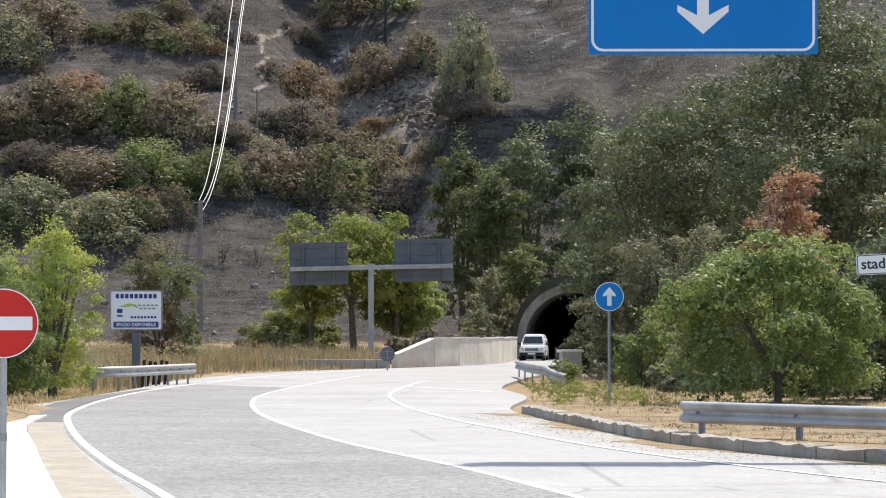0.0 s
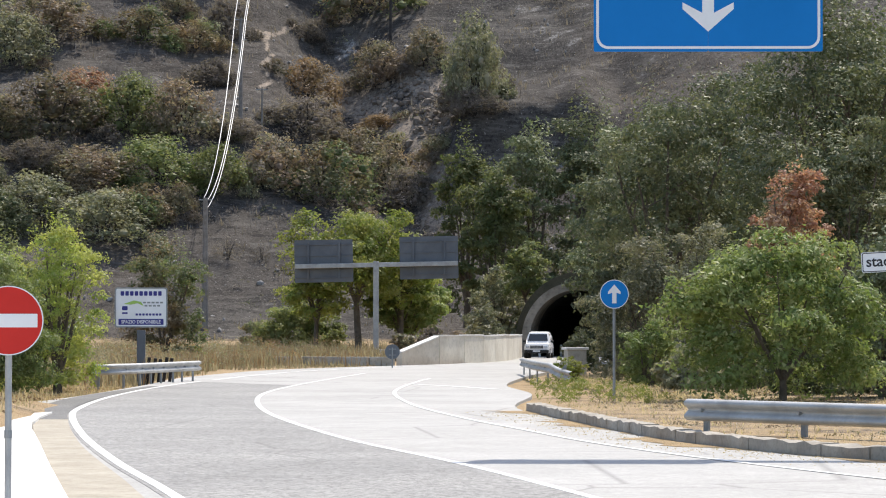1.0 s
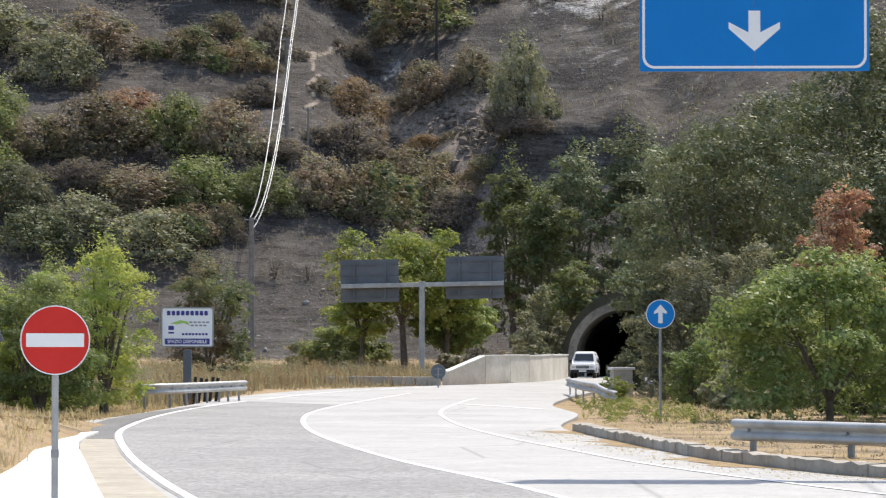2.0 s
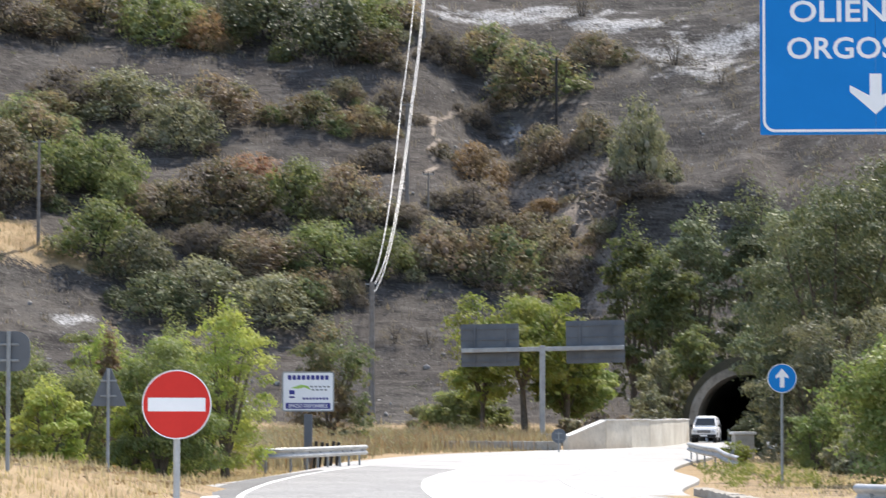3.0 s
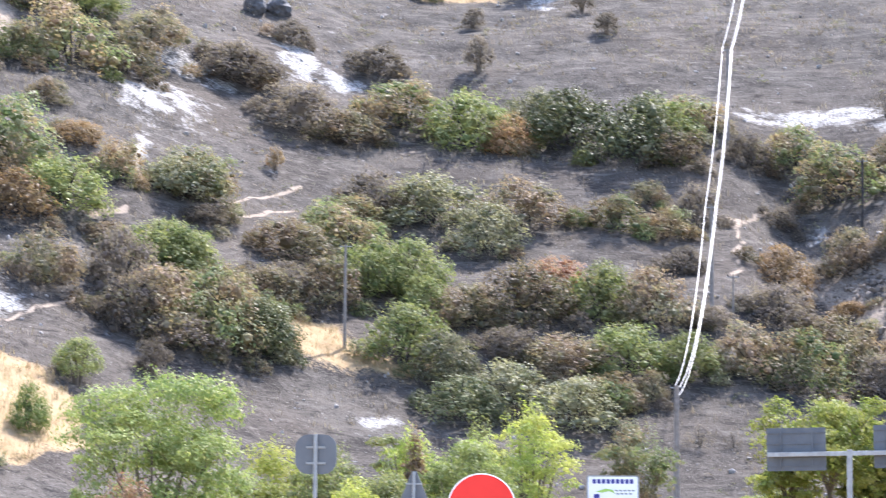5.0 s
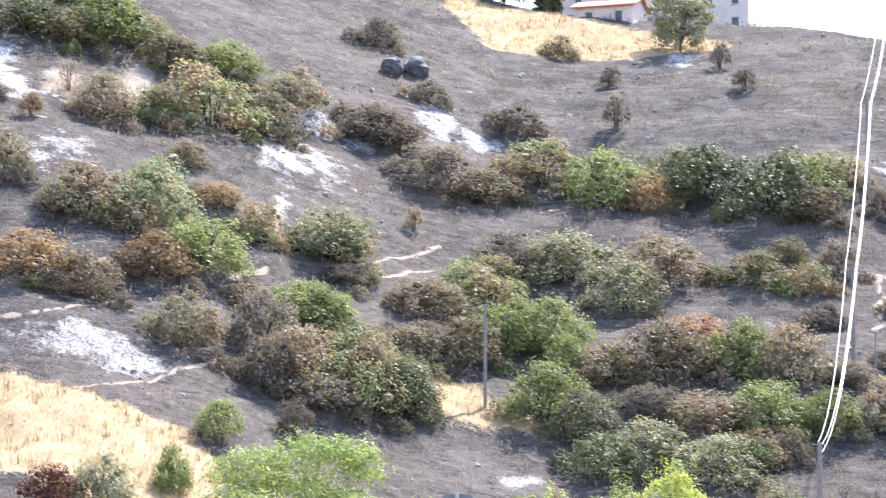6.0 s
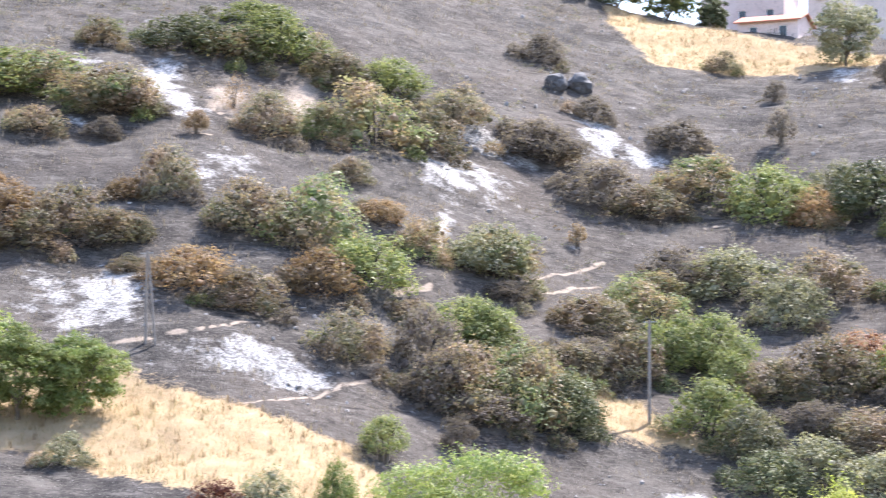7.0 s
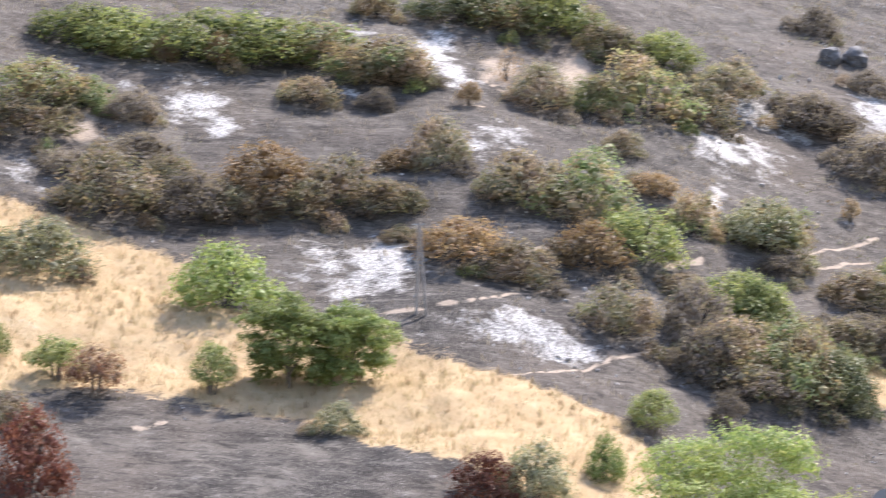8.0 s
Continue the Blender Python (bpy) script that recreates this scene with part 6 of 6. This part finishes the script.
me = mesh_from("rubble", v.reshape(-1, 3), (tri[None] + (np.arange(n) * len(ball))[:, None, None]).reshape(-1, 3))
me.materials.append(rough_stone("gully_rubble", (0.13, 0.105, 0.083), (0.26, 0.215, 0.175), 0.8))
tagged(new("gully_rubble", me), "brown rubble lying down the eroded gully", "rubble", kind="stuff")

x, y = polar(16000, -8, 30, 206, 372)
c = covers(x, y)
ok = (height(x, y) > 1.2) & (c[:, 0] < 0.4) & (vnoise(x, y, 0.05, 89, 3) > -0.3)
strew("burnt_stubble", "charred stalks and stubble of the burnt slope", "stubble", LEAF["char"], x[ok], y[ok], 0.3 + 0.55 * RNG.random(ok.sum()) ** 2, 0.042, 8, 3, 0.3)

# low burnt scrub in loose drifts
x, y = polar(16000, -7, 30, 208, 365)
ok = (height(x, y) > 2) & (covers(x, y)[:, 0] < 0.3) & (covers(x, y)[:, 1] < 0.5) & (vnoise(x, y, 0.045, 93, 3) > -0.02)
x, y = x[ok][:4600], y[ok][:4600]
s = 0.3 + 0.75 * RNG.random(len(x)) ** 2.5
for name, label, m, part_ in (("burnt_scrub", "low charred scrub in drifts over the slope", "char", slice(0, None, 2)), ("scorched_scrub", "low scorched brown scrub over the slope", "burnt", slice(1, None, 4)), ("green_scrub", "low green-grey scrub over the slope", "grey", slice(3, None, 4))):
    px, py, ps = x[part_], y[part_], s[part_]
    me = leaf_mesh(name, np.stack([px, py, height(px, py) + ps * 0.25, ps * 1.2, ps * 1.2, ps * 0.7], -1), 20 * len(px), 0.12, 210, core=0.0)
    me.materials.append(LEAF[m])
    tagged(new(name, me), label, "scrub", kind="stuff")

# ---------------------------------------------------------------- houses on the hilltop, rocks, car
PLASTER = rough_stone("pale_pink_plaster", (0.60, 0.47, 0.42), (0.70, 0.58, 0.53), 0.3)
PLASTER_WHITE = rough_stone("grey_white_plaster", (0.54, 0.47, 0.42), (0.64, 0.57, 0.52), 0.3)
TILE = rough_stone("red_roof_tile", (0.36, 0.14, 0.09), (0.50, 0.23, 0.15), 1.2)
GLASS = painted("dark_window_glass", (0.03, 0.035, 0.04), 0.08, 0, 0.1)


def house(x, y, w, d, storeys, wall, label, cols, turn, lift=0.0):
    z = ground_z(x, y) - 0.4 + lift
    top = thing("house", pose(x, y, z, 0, 0, turn), label, "house", "houses on the hilltop")
    H = storeys * 3.0 + 0.4
    t = 0.3
    for nm, sx, sy, px, py in (("wall", w, t, 0, d / 2 - t / 2), ("wall", t, d - 2 * t, -w / 2 + t / 2, 0), ("wall", t, d - 2 * t, w / 2 - t / 2, 0)):
        bm = bmesh.new()
        box(bm, sx, sy, H, pose(px, py, H / 2))
        part(nm, bm, wall, top)
    # the front, built round its window openings
    xs = [-w / 2 + w * (i + 0.5) / cols for i in range(cols)]
    bm = bmesh.new()
    cuts = [-w / 2] + sum([[c - 0.5, c + 0.5] for c in xs], []) + [w / 2]
    for i in range(0, len(cuts), 2):
        box(bm, cuts[i + 1] - cuts[i], t, H, pose((cuts[i] + cuts[i + 1]) / 2, -d / 2 + t / 2, H / 2))
    for c in xs:
        last = 0.0
        for s in range(storeys):
            lo = 0.4 + s * 3.0 + 1.0
            box(bm, 1.0, t, lo - last, pose(c, -d / 2 + t / 2, (lo + last) / 2))
            last = lo + 1.4
        box(bm, 1.0, t, H - last, pose(c, -d / 2 + t / 2, (H + last) / 2))
    part("front_wall", bm, wall, top)
    for c in xs:
        for s in range(storeys):
            m = pose(c, -d / 2 + 0.18, 0.4 + s * 3.0 + 1.7)
            bm = bmesh.new()
            rim(bm, rounded(1.0, 1.4, 0.01, 1), rounded(0.86, 1.26, 0.01, 1), 0.08)
            win = part("window", bm, WHITE, top)
            win.matrix_local = m
            for q in (-0.215, 0.215):
                bm = bmesh.new()
                box(bm, 0.42, 0.02, 1.26, pose(q, 0.01, 0), 0.003)
                part("pane", bm, GLASS, win)
            bm = bmesh.new()
            box(bm, 1.15, 0.3, 0.06, pose(0, -0.22, -0.73), 0.01)
            part("sill", bm, PLASTER_WHITE, win)
    bm = bmesh.new()
    e = 0.5
    for s in (-1, 1):
        m = pose(0, s * (d / 4 + e / 2), H + (d / 2) * 0.18, -s * math.degrees(math.atan(0.36)))
        box(bm, w + 2 * e, (d / 2 + e) * 1.07, 0.16, m, 0.02)
    part("roof", bm, TILE, top)
    for s in (-1, 1):
        bm = bmesh.new()
        prism(bm, [(-d / 2, 0), (d / 2, 0), (0, d * 0.18)], t, pose(s * (w / 2 - t / 2), 0, H, 0, 0, 90))
        part("gable", bm, wall, top)
    return top


house(-53.3, 351, 7.4, 6, 1, PLASTER, "low pink house with a red tiled roof", 2, -8, -1.9)
house(-43.8, 366, 13.4, 9, 3, PLASTER_WHITE, "tall pale house on the hilltop", 4, -6)
house(-60.0, 374, 11, 8, 3, PLASTER, "pink house behind the low one", 3, -6)
house(-24.0, 385, 20, 8, 1, PLASTER, "long low house with red tiles behind the crest", 6, -4, 1.2)


def boulder(x, y, w, h, seed):
    g = random.Random(seed)
    bm = bmesh.new()
    bmesh.ops.create_icosphere(bm, subdivisions=3, radius=1)
    for v in bm.verts:
        k = 1 + 0.28 * noise.noise(v.co * 1.3 + Vector((seed, 0, 0))) + 0.2 * noise.noise(v.co * 3.2 + Vector((0, seed, 0)))
        v.co = Vector((v.co.x * w / 2, v.co.y * w / 2, v.co.z * h / 2)) * k
    ob = new("boulder", bpy.data.meshes.new("boulder"))
    bm.to_mesh(ob.data)
    bm.free()
    ob.data.materials.append(ROCK)
    ob.matrix_world = pose(x, y, ground_z(x, y) + h * 0.3, 0, 0, g.uniform(0, 360))
    tagged(ob, "sooty grey boulder on the burnt slope", "boulder", "boulders of the slope")


ROCK = rough_stone("sooty_boulder", (0.05, 0.052, 0.058), (0.15, 0.15, 0.155), 1.4)
boulder(-68.9, 300.9, 2.4, 2.1, 3)
boulder(-66.9, 303.0, 2.8, 2.4, 9)


CAR_WHITE = painted("white_car_paint", (0.80, 0.80, 0.79), 0.25, 0, 0.04)
RUBBER = painted("black_rubber", (0.02, 0.02, 0.02), 0.8, 0, 0.1)
LAMP_GLASS = painted("headlamp_glass", (0.55, 0.57, 0.6), 0.1, 0.3, 0.05)


def car(m):
    """A white off-road car, its front to -y."""
    top = thing("car", m, "old white off-road car leaving the tunnel", "car")

    def loft(sections):
        """A body from cross-sections along y: (y, half width low, half width high, z low, z high)."""
        bm = bmesh.new()
        rings = []
        for y, a, b, lo, hi in sections:
            r = 0.12
            rings.append([bm.verts.new(p) for p in ((-a, y, lo), (a, y, lo), (a + 0.02, y, lo + (hi - lo) * 0.5), (b, y, hi - r * 0.5), (b - r, y, hi), (-b + r, y, hi), (-b, y, hi - r * 0.5), (-a - 0.02, y, lo + (hi - lo) * 0.5))])
        for p, q in zip(rings, rings[1:]):
            for i in range(8):
                bm.faces.new((p[i], p[(i + 1) % 8], q[(i + 1) % 8], q[i]))
        bm.faces.new(rings[0])
        bm.faces.new(rings[-1][::-1])
        bmesh.ops.recalc_face_normals(bm, faces=bm.faces)
        return bm
    part("body", loft([(-2.1, 0.78, 0.74, 0.42, 0.86), (-2.0, 0.84, 0.8, 0.36, 0.98), (-0.9, 0.86, 0.82, 0.34, 1.05), (0.2, 0.86, 0.83, 0.34, 1.08), (2.0, 0.86, 0.82, 0.36, 1.06), (2.1, 0.8, 0.78, 0.44, 0.98)]), CAR_WHITE, top)
    cab = part("cabin", loft([(-0.95, 0.78, 0.74, 1.0, 1.06), (-0.35, 0.78, 0.66, 1.0, 1.72), (0.1, 0.78, 0.66, 1.0, 1.80), (1.7, 0.78, 0.66, 1.0, 1.78), (2.0, 0.78, 0.68, 1.0, 1.2)]), CAR_WHITE, top)
    bm = bmesh.new()
    prism(bm, [(-0.68, -0.3), (0.68, -0.3), (0.6, 0.3), (-0.6, 0.3)], 0.02, pose(0, -0.68, 1.40, -40))
    part("windscreen", bm, GLASS, cab, "dark windscreen")
    for s in (-1, 1):
        bm = bmesh.new()
        box(bm, 0.02, 0.95, 0.42, pose(s * 0.742, 0.2, 1.4, 0, s * -9), 0.01)
        part("side_window", bm, GLASS, cab)
        bm = bmesh.new()
        box(bm, 0.02, 0.75, 0.4, pose(s * 0.742, 1.25, 1.4, 0, s * -9), 0.01)
        part("side_window", bm, GLASS, cab)
        bm = bmesh.new()
        bmesh.ops.create_uvsphere(bm, u_segments=14, v_segments=8, radius=0.12, matrix=pose(s * 0.62, -2.08, 0.76) @ Matrix.Diagonal((1.2, 0.35, 0.8, 1)))
        part("headlight", bm, LAMP_GLASS, top)
        bm = bmesh.new()
        box(bm, 0.2, 0.09, 0.14, pose(s * 0.96, -0.55, 1.14), 0.03)
        part("wing_mirror", bm, RUBBER, top)
        for y in (-1.35, 1.3):
            bm = bmesh.new()
            bmesh.ops.create_cone(bm, cap_ends=True, segments=24, radius1=0.36, radius2=0.36, depth=0.24, matrix=pose(s * 0.76, y, 0.36, 0, 90))
            wheel = part("wheel", bm, RUBBER, top, "black tyre")
            bm = bmesh.new()
            bmesh.ops.create_cone(bm, cap_ends=True, segments=16, radius1=0.2, radius2=0.17, depth=0.03, matrix=pose(s * 0.885, y, 0.36, 0, s * 90))
            part("rim", bm, STEEL, wheel)
    bm = bmesh.new()
    box(bm, 0.9, 0.05, 0.2, pose(0, -2.1, 0.76), 0.02)
    grille = part("grille", bm, BLACK, top)
    for i in range(4):
        bm = bmesh.new()
        box(bm, 0.86, 0.03, 0.02, pose(0, -2.135, 0.69 + i * 0.045), 0.004)
        part("slat", bm, STEEL, grille)
    bm = bmesh.new()
    box(bm, 1.66, 0.16, 0.2, pose(0, -2.12, 0.46), 0.05)
    bumper = part("bumper", bm, RUBBER, top)
    bm = bmesh.new()
    box(bm, 0.5, 0.012, 0.11, pose(0, -2.206, 0.48), 0.003)
    part("number_plate", bm, WHITE, bumper)


car(pose(5.35, 174.5, 0.03, 0, 0, -6) @ Matrix.Scale(0.86, 4))
